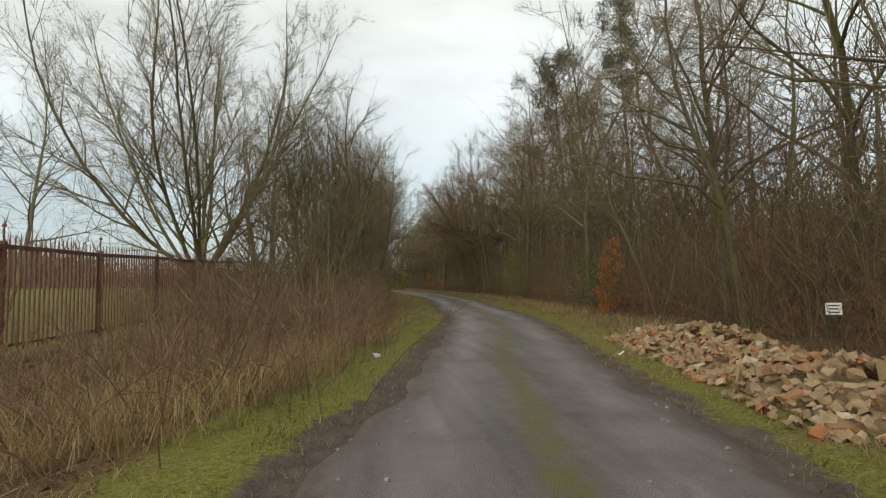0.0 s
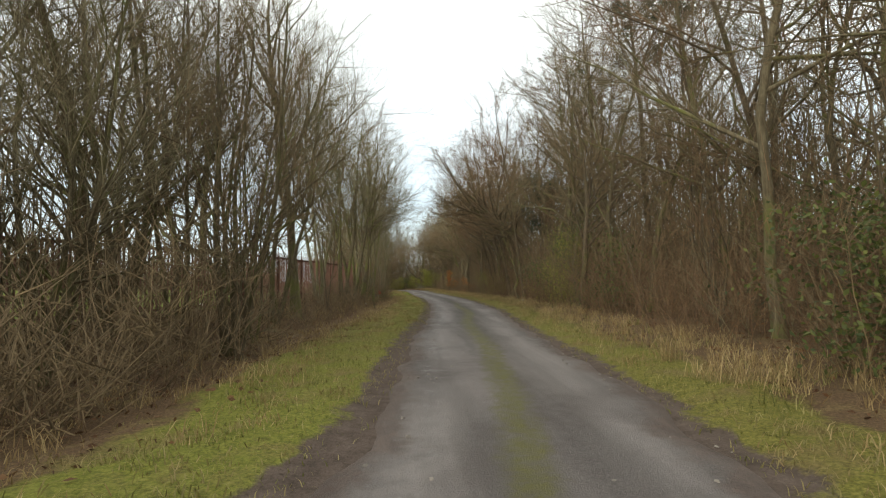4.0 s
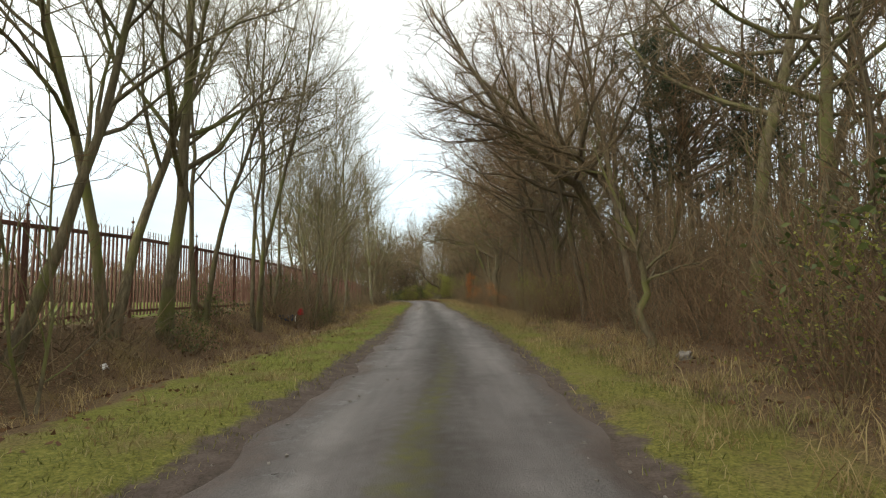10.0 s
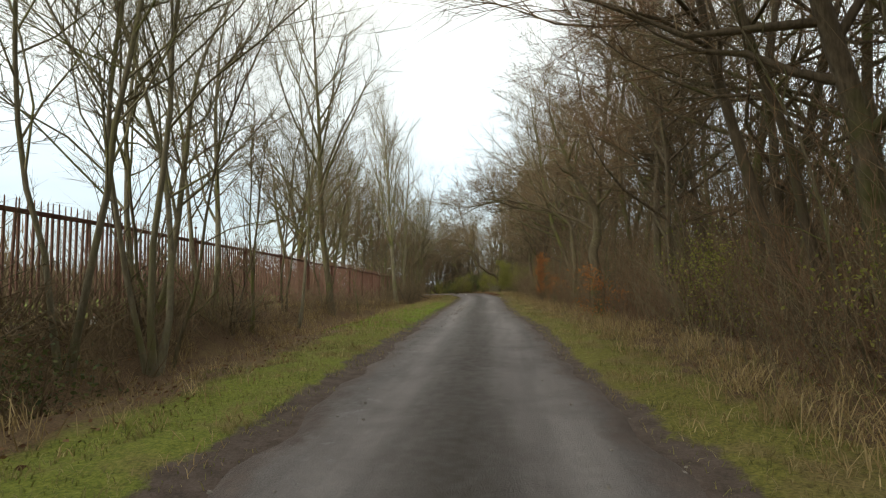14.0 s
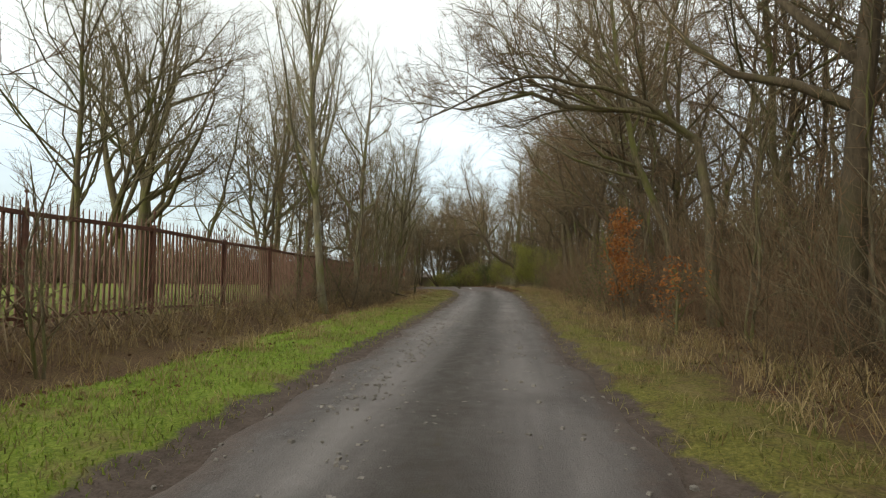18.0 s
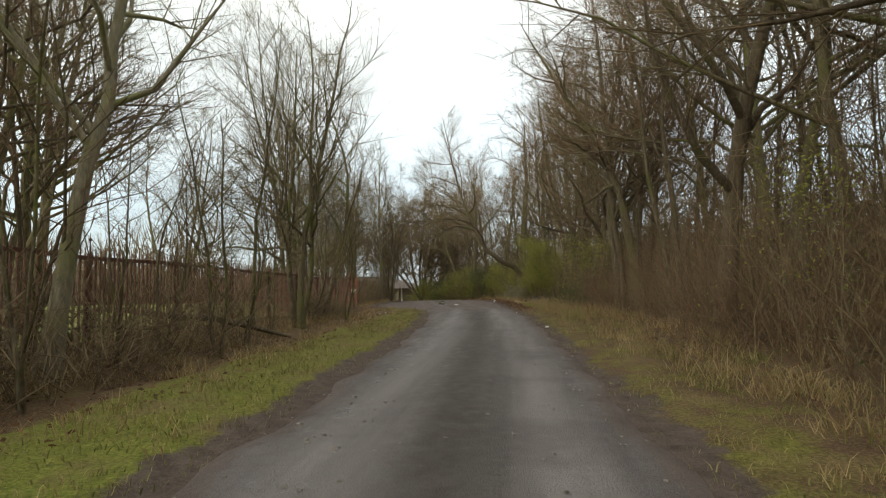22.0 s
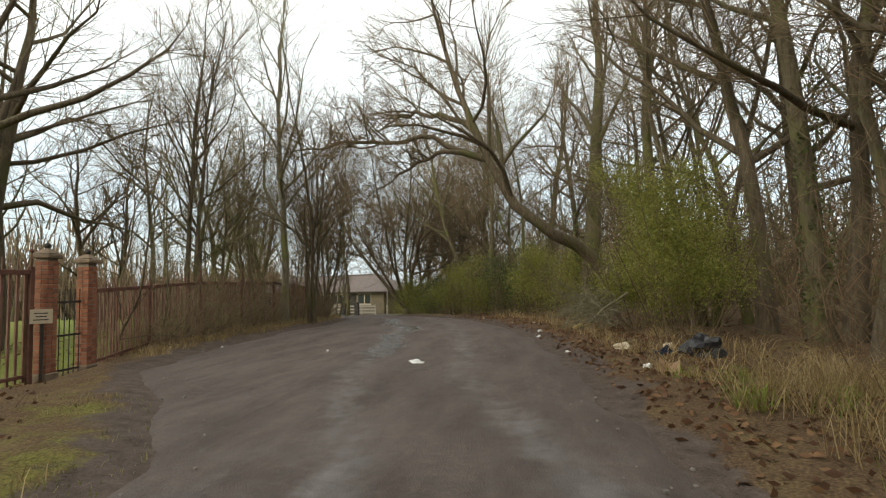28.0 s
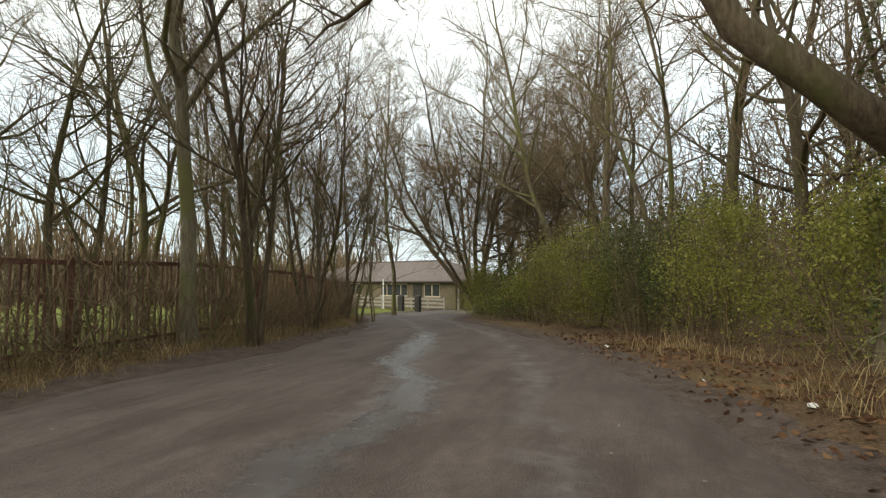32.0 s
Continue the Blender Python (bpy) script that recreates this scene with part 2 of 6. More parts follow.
fieldc = g.ramp(g.math("ADD", g.math("MULTIPLY", n2, 0.6), g.math("MULTIPLY", n3, 0.4)), [(0.3, (0.115, 0.138, 0.028)), (0.7, (0.175, 0.196, 0.046))])
c = g.mix(g.attr("field"), c, fieldc)
mud = g.ramp(g.math("ADD", g.math("MULTIPLY", n2, 0.6), g.math("MULTIPLY", n3, 0.4)), [(0.30, (0.046, 0.035, 0.029)), (0.72, (0.170, 0.132, 0.112))])
muddy = g.math("ADD", g.attr("mud"), g.math("MULTIPLY", g.math("SUBTRACT", g.noise(1.5, 7, 0.7), 0.5), 1.8))
c = g.mix(g.grey(muddy, 0.4, 0.6), c, mud)
g.color(c).bump(g.math("ADD", n2, g.math("MULTIPLY", n3, 0.5)), 0.9, 0.05)
GROUND = g.m

# road: worn tarmac with loose grit, moss along the crown, damp patches
r = Mat("worn_tarmac", 0.7, 0.35)
a1, a2, a3 = r.noise(0.7, 5), r.noise(7.0, 6, 0.7), r.noise(75.0, 3)
long = r.noise(1.0, 5, 0.6, r.pos((2.2, 0.16, 1)))
stone = r.voronoi(48.0)
base = r.ramp(a3, [(0.3, (0.056, 0.049, 0.047)), (0.7, (0.150, 0.133, 0.127))])
base = r.mix(r.grey(long, 0.38, 0.66, 0.0, 0.75), base, (0.190, 0.170, 0.164))
trk = r.math("MULTIPLY", r.attr("track"), r.grey(a2, 0.28, 0.62, 0.2, 1.0))
base = r.mix(r.math("MULTIPLY", trk, r.grey(long, 0.3, 0.65, 0.35, 0.95)), base, (0.250, 0.230, 0.224))
base = r.mix(r.math("MULTIPLY", r.attr("middle"), r.grey(a1, 0.3, 0.65, 0.6, 1.0)), base, (0.046, 0.037, 0.029))
base = r.mix(r.grey(a1, 0.50, 0.70, 0.0, 0.6), base, (0.072, 0.059, 0.055))
soil = r.ramp(r.math("ADD", r.math("MULTIPLY", a2, 0.6), r.math("MULTIPLY", a3, 0.4)), [(0.30, (0.050, 0.038, 0.033)), (0.72, (0.205, 0.162, 0.143))])
dirt = r.math("ADD", r.attr("dirt"), r.math("MULTIPLY", r.math("SUBTRACT", r.noise(2.3, 7, 0.7), 0.5), 1.7))
soil = r.mix(r.grey(r.noise(1.3, 6, 0.7, r.pos((1.6, 0.45, 1))), 0.42, 0.62, 0.0, 0.75), soil, (0.064, 0.046, 0.039))
base = r.mix(r.grey(dirt, 0.35, 0.80), base, soil)
green = r.ramp(a2, [(0.3, (0.070, 0.066, 0.020)), (0.75, (0.150, 0.145, 0.034))])
crown = r.math("ADD", r.attr("crown"), r.math("MULTIPLY", r.math("SUBTRACT", a2, 0.5), 1.1))
tuft = r.grey(r.noise(3.4, 6, 0.7), 0.40, 0.56, 0.35, 1.0)
base = r.mix(r.math("MULTIPLY", r.grey(crown, 0.40, 0.95, 0.0, 0.85), tuft), base, green)
grit = r.math("MULTIPLY", r.grey(stone, 0.16, 0.08), r.grey(r.math("ADD", r.attr("grit"), r.math("SUBTRACT", a2, 0.5)), 0.4, 0.7))
base = r.mix(grit, base, (0.22, 0.20, 0.185))
wet = r.math("ADD", r.attr("wet"), r.math("MULTIPLY", r.math("SUBTRACT", r.noise(2.6, 8, 0.75), 0.5), 1.9))
wetm = r.grey(wet, 0.42, 0.80)
base = r.mix(r.math("MULTIPLY", wetm, 0.6), base, (0.090, 0.085, 0.085))
r.color(base)
r.rough(r.math("SUBTRACT", r.grey(a2, 0.3, 0.7, 0.55, 0.85), r.math("MULTIPLY", wetm, 0.60)))
r.bump(r.math("MULTIPLY", r.math("ADD", r.math("MULTIPLY", a3, 0.6), a2), r.math("SUBTRACT", 1.05, r.math("MULTIPLY", wetm, 0.8))), 0.7, 0.035)
ROAD = r.m

# fences, walls, things
f = Mat("rusty_fence_paint", 0.75, 0.3)
fn = f.noise(3.0, 5)
c = f.ramp(fn, [(0.3, (0.085, 0.040, 0.030)), (0.55, (0.155, 0.070, 0.050)), (0.8, (0.20, 0.12, 0.085))])
c = f.mix(f.grey(f.noise(14, 4), 0.55, 0.75), c, (0.10, 0.075, 0.055))
f.color(c).bump(f.noise(40, 3), 0.3, 0.005)
RUST = f.m
f = Mat("weathered_railing", 0.7, 0.35)
c = f.ramp(f.noise(5.0, 5), [(0.3, (0.14, 0.068, 0.050)), (0.6, (0.235, 0.128, 0.098)), (0.8, (0.32, 0.22, 0.18))])
f.color(f.mix(f.math("MULTIPLY", f.each(), 0.6), c, (0.15, 0.072, 0.050))).bump(f.noise(40, 3), 0.3, 0.005)
PALE = f.m
IRON = plain_material("black_iron", (0.022, 0.018, 0.016), (0.055, 0.042, 0.035), 0.6, 8)
b = Mat("fired_brick", 0.9, 0.2)
c = b.ramp(b.each(), [(0.0, (0.27, 0.105, 0.060)), (0.5, (0.36, 0.16, 0.095)), (1.0, (0.22, 0.085, 0.055))])
c = b.mix(b.grey(b.noise(11, 4), 0.5, 0.8), c, (0.17, 0.12, 0.09))
b.color(c).bump(b.noise(60, 3), 0.5, 0.01)
BRICK = b.m
b = Mat("rubble_brick", 0.95, 0.15)
c = b.ramp(b.each(), [(0.0, (0.30, 0.21, 0.12)), (0.40, (0.42, 0.32, 0.195)), (0.68, (0.31, 0.21, 0.12)), (0.80, (0.36, 0.16, 0.075)), (0.86, (0.28, 0.21, 0.14)), (1.0, (0.54, 0.45, 0.32))])
c = b.mix(b.grey(b.noise(9, 5), 0.45, 0.75, 0, 0.75), c, (0.11, 0.075, 0.045))
b.color(c).bump(b.noise(45, 4), 0.7, 0.012)
RUBBLE = b.m
b = Mat("rubble_crumbs", 0.95, 0.15)
c = b.ramp(b.island(), [(0.0, (0.26, 0.18, 0.105)), (0.45, (0.38, 0.28, 0.17)), (0.72, (0.30, 0.20, 0.12)), (0.85, (0.38, 0.15, 0.06)), (1.0, (0.50, 0.42, 0.30))])
b.color(b.mix(b.grey(b.noise(9, 5), 0.45, 0.75, 0, 0.7), c, (0.12, 0.085, 0.05))).bump(b.noise(60, 3), 0.5, 0.01)
RUBBLE_CRUMB = b.m
MORTAR = plain_material("mortar", (0.20, 0.17, 0.14), (0.30, 0.26, 0.21), 0.95, 12)
COPING = plain_material("sandstone_coping", (0.14, 0.11, 0.08), (0.26, 0.19, 0.13), 0.9, 9)
CONCRETE = plain_material("concrete", (0.26, 0.24, 0.21), (0.38, 0.35, 0.31), 0.9, 5)
ROOF = plain_material("roof_tiles", (0.120, 0.098, 0.092), (0.170, 0.140, 0.130), 0.85, 4)
RENDER = plain_material("pale_house_wall", (0.15, 0.125, 0.085), (0.20, 0.168, 0.115), 0.9, 2)
WHITE = plain_material("white_plastic", (0.78, 0.78, 0.78), (0.66, 0.65, 0.64), 0.5, 14)
CREAM = plain_material("cream_card", (0.60, 0.52, 0.40), (0.48, 0.40, 0.28), 0.8, 12)
CARD = plain_material("brown_card", (0.28, 0.17, 0.10), (0.38, 0.25, 0.15), 0.85, 12)
RED = plain_material("red_plastic", (0.42, 0.030, 0.028), (0.32, 0.022, 0.025), 0.45, 10)
BLUE = plain_material("blue_plastic", (0.025, 0.05, 0.11), (0.02, 0.04, 0.085), 0.45, 10)
YELLOW = plain_material("yellow_plastic", (0.72, 0.68, 0.18), (0.62, 0.60, 0.14), 0.5, 10)
BLACKBAG = plain_material("black_sack", (0.012, 0.013, 0.016), (0.03, 0.03, 0.035), 0.35, 12, 0.5)
PINK = plain_material("pink_wrapper", (0.60, 0.42, 0.62), (0.72, 0.64, 0.74), 0.4, 25)
STONE = plain_material("loose_stone", (0.13, 0.118, 0.105), (0.33, 0.30, 0.27), 0.9, 14)
DARKPAINT = plain_material("dark_paint", (0.03, 0.027, 0.025), (0.05, 0.045, 0.04), 0.6, 8)
gl = Mat("window_glass", 0.08, 0.5)
gl.color((0.04, 0.045, 0.05))
GLASS = gl.m
# ---- plan: road edges, ground height ----
LEFT_EDGE = [(-40, -12.2), (-10, -4.2), (0, -1.4), (3.4, -0.5), (6.5, 0.35), (11.5, 1.4), (14, 1.9), (18.4, 2.7), (25, 3.0), (30, 3.5), (36, 3.85), (43, 4.15),
             (53, 4.1), (58, 3.85), (66, 3.45), (75, 3.1), (90, 2.65), (97, 2.2), (103.5, 1.3), (106, 0.75), (108, -0.9), (109.8, -2.7), (113, -3.5), (120, -3.8), (124, -4.5),
             (128, -6.5), (132, -8.7), (175, -17)]
RIGHT_EDGE = [(-40, -8.9), (-10, -0.9), (0, 1.9), (3.2, 2.7), (7.6, 3.5), (13, 4.7), (19, 5.6), (24, 5.9), (30, 6.4), (36, 7.0), (45, 7.25), (52, 7.3), (59, 7.0),
              (66, 6.9), (75, 6.3), (85, 6.1), (92, 5.9), (100, 5.5), (106, 4.75), (109, 4.4), (114.5, 3.6), (118.5, 2.5), (122.5, 0.8), (127, -2), (131, -4.5), (175, -13)]
FENCE = [(-6.6, -2), (-6.2, 4), (-5.9, 9), (-5.8, 13.4), (-5.8, 18), (-5.0, 22.5), (-3.9, 26), (-3.1, 28.3), (-2.2, 30.8), (-1.6, 36.3), (-1.15, 43), (-0.95, 50), (-1.2, 57), (-1.65, 64),
         (-1.9, 70.5), (-1.8, 76), (-2.0, 81), (-2.5, 88), (-3.2, 96.7), (-3.8, 104), (-4.05, 109.2)]
RAIL_END = [(-4.15, 110.45), (-5.2, 113.5), (-5.5, 117.0), (-5.8, 120.5), (-6.8, 125.0), (-9.2, 131.0)]
# height of the bank at the fence
BANK = [(-10, 0.15), (10, 0.20), (20, 0.45), (28, 0.57), (38, 0.63), (50, 0.77), (57, 0.75), (64, 0.68), (70, 0.58), (80, 0.32), (88, 0.20), (96, 0.08), (104, -0.06), (110, -0.08), (114, 0.10), (120, 0.14), (126, 0.0)]


def left_edge(y):
    return np.interp(y, [p[0] for p in LEFT_EDGE], [p[1] for p in LEFT_EDGE])


def right_edge(y):
    return np.interp(y, [p[0] for p in RIGHT_EDGE], [p[1] for p in RIGHT_EDGE])


def fence_x(y):
    return np.interp(y, [p[1] for p in FENCE + RAIL_END], [p[0] for p in FENCE + RAIL_END])


def smooth(a, b, v):
    s = np.clip((np.asarray(v, float) - a) / (b - a), 0, 1)
    return s * s * (3 - 2 * s)


def fall(y):
    """How far the land drops towards the house."""
    return -1.65 * smooth(116, 160, y)


def ground_z(x, y):
    x, y = np.asarray(x, float), np.asarray(y, float)
    dl, dr = left_edge(y) - x, x - right_edge(y)
    bank = np.interp(y, [p[0] for p in BANK], [p[1] for p in BANK])
    gap = np.maximum(left_edge(y) - fence_x(y), 1.2)
    z = 0.07 * smooth(0.05, 0.5, dl) - 0.17 * smooth(1.9, 3.0, dl) * (gap > 4) + np.where(gap > 4, bank + 0.10, bank - 0.07) * smooth(0.6 * gap, 0.97 * gap, dl)
    z = z + 0.62 * smooth(2, 34, dl - gap) * (1 - smooth(60, 100, y))
    z = z + 0.06 * smooth(0.05, 0.5, dr) + 0.22 * smooth(2.5, 9, dr)
    out = np.maximum(dl, dr)
    z = z - 0.05 * (1 - smooth(-0.45, -0.05, out))
    bumps = 0.045 * np.sin(x * 2.1 + y * 0.7) * np.sin(y * 1.7 - x * 0.9) + 0.03 * np.sin(x * 4.7 + 1.3) * np.sin(y * 4.1)
    return z + bumps * smooth(0.2, 1.0, out) + fall(y)


def make_mesh(name, v, tris=None, quads=None, mat=None, smooth_faces=True):
    me = bpy.data.meshes.new(name)
    v = np.asarray(v, np.float32)
    tris = np.zeros((0, 3), np.int32) if tris is None else np.asarray(tris, np.int32).reshape(-1, 3)
    quads = np.zeros((0, 4), np.int32) if quads is None else np.asarray(quads, np.int32).reshape(-1, 4)
    me.vertices.add(len(v))
    me.vertices.foreach_set("co", v.ravel())
    me.loops.add(tris.size + quads.size)
    me.loops.foreach_set("vertex_index", np.concatenate([tris.ravel(), quads.ravel()]))
    me.polygons.add(len(tris) + len(quads))
    starts = np.concatenate([np.arange(len(tris)) * 3, tris.size + np.arange(len(quads)) * 4])
    me.polygons.foreach_set("loop_start", starts.astype(np.int32))
    me.polygons.foreach_set("use_smooth", np.full(len(tris) + len(quads), smooth_faces))
    me.update(calc_edges=True)
    if mat:
        me.materials.append(mat)
    return me


def grid_faces(nx, ny):
    i, j = np.meshgrid(np.arange(nx - 1), np.arange(ny - 1), indexing="ij")
    a = (i * ny + j).ravel()
    return np.stack([a, a + ny, a + ny + 1, a + 1], 1)


def attribute(me, name, values):
    at = me.attributes.new(name, "FLOAT", "POINT")
    at.data.foreach_set("value", np.asarray(values, np.float32))


# ground: one sheet to the horizon, finest along the lane
xs = np.concatenate([[-2500, -900, -400, -200, -120, -80, -55, -40, -30, -24, -20], np.arange(-17, 16.01, 0.28), [18, 21, 25, 30, 38, 50, 75, 120, 250, 700, 2500]])
ys = np.concatenate([[-900, -300, -120, -60, -35, -20, -12], np.arange(-8, 134, 0.4), [137, 141, 146, 152, 160, 172, 190, 220, 280, 400, 700, 1400, 3000]])
gx, gy = np.meshgrid(xs, ys, indexing="ij")
gz = ground_z(gx, gy)
me = make_mesh("ground", np.stack([gx.ravel(), gy.ravel(), gz.ravel()], 1), None, grid_faces(len(xs), len(ys)), GROUND)
dl, dr = left_edge(gy) - gx, gx - right_edge(gy)
verge_w = np.interp(gy, [-10, 0, 6, 12, 20, 40, 58, 75, 95, 108], [0.8, 0.8, 1.0, 0.9, 1.7, 1.8, 1.1, 2.2, 1.7, 1.2])
verge = np.maximum((1 - smooth(verge_w, verge_w + 0.9, dl)) * (dl > -0.5), (1 - smooth(0.7, 2.0, dr)) * (dr > -0.5) * (1 - 0.5 * smooth(58, 90, gy)))
apron = smooth(105.5, 111.5, gy)
attribute(me, "verge", (verge * (1 - 0.45 * smooth(98, 104, gy)) * (1 - 0.9 * apron) * np.where(dr > -0.5, 1 - smooth(99, 104, gy), 1)).ravel())
attribute(me, "lush", (np.maximum(np.exp(-((gy - 75) / 9.0) ** 2), 0.42 * np.exp(-((gy - 53) / 11.0) ** 2) + 0.25 * np.exp(-((gy - 14) / 10.0) ** 2)) * (dl > -0.5)).ravel())
attribute(me, "field", smooth(0.1, 0.8, fence_x(gy) - gx).ravel())
mudband = (1 - smooth(0.05, 0.60, dl)) * (dl > -1)
mudband = np.maximum(mudband, 0.8 * (1 - smooth(0.1, 0.4, dr)) * (dr > -1))
mudband = np.maximum(mudband, apron * (1 - smooth(0.1, 1.0, np.maximum(dl, dr))))
mudband = np.maximum(mudband, 0.55 * smooth(100, 106, gy) * (1 - smooth(0.0, 2.2, dl)) * (dl > -1))
attribute(me, "mud", mudband.ravel())
ground = tagged(new("ground", me), "leaf litter, mossy verge and open grass field", "ground", kind="structure")

# road strip with crown, ruts and ragged edges
rows_y = np.arange(-30, 172, 0.3)
across = np.linspace(0, 1, 31)
u, yy = np.meshgrid(across, rows_y, indexing="ij")
wob = 0.10 * np.sin(yy * 1.9) * np.sin(yy * 0.73 + 1) + 0.06 * np.sin(yy * 4.3 + 2)
lx, rx = left_edge(yy) - 0.12 + wob, right_edge(yy) + 0.12 - wob * 0.8
xx = lx + (rx - lx) * u
width = rx - lx
side = np.minimum(u, 1 - u) * width
zz = 0.012 + 0.028 * np.sin(np.pi * np.clip(u, 0, 1)) - 0.075 * (1 - smooth(0.0, 0.28, side))
mid = np.interp(yy, [-30, 100, 112, 124, 172], [0.5, 0.5, 0.66, 0.6, 0.5])
rut = np.exp(-((u - mid - 0.82 / width) / (0.28 / width)) ** 2) + np.exp(-((u - mid + 0.82 / width) / (0.28 / width)) ** 2)
zz = zz - 0.018 * rut + 0.006 * np.sin(xx * 3.1 + yy) * np.sin(yy * 2.3) + fall(yy)
muddy = smooth(100, 110, yy)
zz = zz + muddy * (0.014 * np.sin(xx * 5.3 + 0.9 * np.sin(yy * 1.3)) + 0.012 * np.sin(xx * 2.1 - yy * 1.7) * np.sin(yy * 2.9 + xx))
me = make_mesh("road", np.stack([xx.ravel(), yy.ravel(), zz.ravel()], 1), None, grid_faces(len(across), len(rows_y))[:, ::-1], ROAD)
crown = np.exp(-((u - 0.5 - 0.03 * np.sin(yy * 0.6)) * width / 0.26) ** 2) * (1 - smooth(34, 60, yy)) + 0.35 * np.exp(-((u - 0.5) * width / 0.3) ** 2) * smooth(66, 70, yy) * (1 - smooth(74, 80, yy))
attribute(me, "crown", crown.ravel())
attribute(me, "track", np.clip(rut, 0, 1).ravel())
attribute(me, "middle", (np.exp(-((u - mid) * width / 0.36) ** 2) * smooth(14, 36, yy)).ravel())
dirt = 1.1 * (1 - smooth(0.05, 0.75, side)) + 0.30 * smooth(36, 44, yy) * np.exp(-((u - 0.5) * width / 0.3) ** 2)
dirt = np.maximum(dirt, 1.0 * smooth(98, 109, yy) * (1 - 0.42 * rut))
attribute(me, "dirt", dirt.ravel())
attribute(me, "grit", (np.exp(-((yy - 76) / 7) ** 2) * np.exp(-((u - 0.42) / 0.3) ** 2) + 0.25 * (np.abs(u - 0.15) < 0.12) * (yy < 60)).ravel())
streak = np.interp(yy, [110, 113.2, 114.2, 115.4, 116.4, 117.9, 118.9, 120.5, 126], [0.8, 0.55, 0.30, -0.05, 0.20, -0.2, -1.1, -1.4, -3.2])
puddle = 0.92 * np.exp(-((xx - streak) / 0.42) ** 2) * smooth(110, 112.5, yy) * (1 - smooth(122, 126, yy))
puddle = np.maximum(puddle, 0.40 * np.exp(-((u - 0.20) / 0.10) ** 2) * smooth(2, 8, yy) * (1 - smooth(95, 104, yy)))
attribute(me, "wet", puddle.ravel())
road = tagged(new("road", me), "worn single-track tarmac lane, mossy crown, muddy far end", "road", kind="structure")
# ---- plants ----
def unit(v):
    return v / max(np.linalg.norm(v), 1e-9)


class Sticks:
    """Collects tapered tubes and thorn-like twigs into one mesh."""

    def __init__(self):
        self.v, self.q, self.t, self.n = [], [], [], 0

    def tube(self, pts, rad, sides):
        pts = np.asarray(pts, float)
        k = len(pts)
        d = np.gradient(pts, axis=0)
        d /= np.linalg.norm(d, axis=1, keepdims=True) + 1e-9
        ref = np.array([1.0, 0.1, 0.0]) if abs(d[0][2]) > 0.7 else np.array([0.0, 0.1, 1.0])
        s = np.cross(d, ref)
        s /= np.linalg.norm(s, axis=1, keepdims=True) + 1e-9
        w = np.cross(d, s)
        a = np.arange(sides) * 2 * np.pi / sides
        ring = pts[:, None] + np.asarray(rad)[:, None, None] * (np.cos(a)[None, :, None] * s[:, None] + np.sin(a)[None, :, None] * w[:, None])
        self.v.append(ring.reshape(-1, 3))
        i, j = np.meshgrid(np.arange(k - 1), np.arange(sides), indexing="ij")
        i, j = i.ravel(), j.ravel()
        j2 = (j + 1) % sides
        self.q.append(self.n + np.stack([i * sides + j, i * sides + j2, (i + 1) * sides + j2, (i + 1) * sides + j], 1))
        self.n += k * sides

    def spikes(self, a, b, r):
        """Three-sided twigs from a to a point at b, all at once."""
        a, b = np.asarray(a, float).reshape(-1, 3), np.asarray(b, float).reshape(-1, 3)
        m = len(a)
        if not m:
            return
        d = b - a
        d /= np.linalg.norm(d, axis=1, keepdims=True) + 1e-9
        s = np.cross(d, np.array([0.31, 0.87, 0.38]))
        s /= np.linalg.norm(s, axis=1, keepdims=True) + 1e-9
        w = np.cross(d, s)
        r = np.broadcast_to(np.asarray(r, float), (m,))[:, None]
        ring = [a + r * (math.cos(t) * s + math.sin(t) * w) for t in (0, 2.094, 4.189)]
        self.v.append(np.stack([*ring, b], 1).reshape(-1, 3))
        o = self.n + np.arange(m)[:, None] * 4
        self.t.append(np.concatenate([o + np.array([[0, 1, 3]]), o + np.array([[1, 2, 3]]), o + np.array([[2, 0, 3]])]))
        self.n += m * 4

    def mesh(self, name, mat):
        return make_mesh(name, np.concatenate(self.v), np.concatenate(self.t) if self.t else None, np.concatenate(self.q) if self.q else None, mat)


def line(rng, start, way, length, n, wob, up):
    """A wandering polyline."""
    pts, d = [np.asarray(start, float)], unit(np.asarray(way, float))
    for _ in range(n):
        d = unit(d + rng.normal(0, wob, 3) + np.array([0, 0, up]))
        pts.append(pts[-1] + d * length / n)
    return np.array(pts)


def at(pts, t):
    f = t * (len(pts) - 1)
    i = min(int(f), len(pts) - 2)
    return pts[i] + (pts[i + 1] - pts[i]) * (f - i), unit(pts[i + 1] - pts[i])


def off(rng, d, lo, hi):
    """A direction that leaves d by an angle between lo and hi degrees."""
    s = unit(np.cross(d, rng.normal(0, 1, 3)))
    a = radians(rng.uniform(lo, hi))
    return d * math.cos(a) + s * math.sin(a)


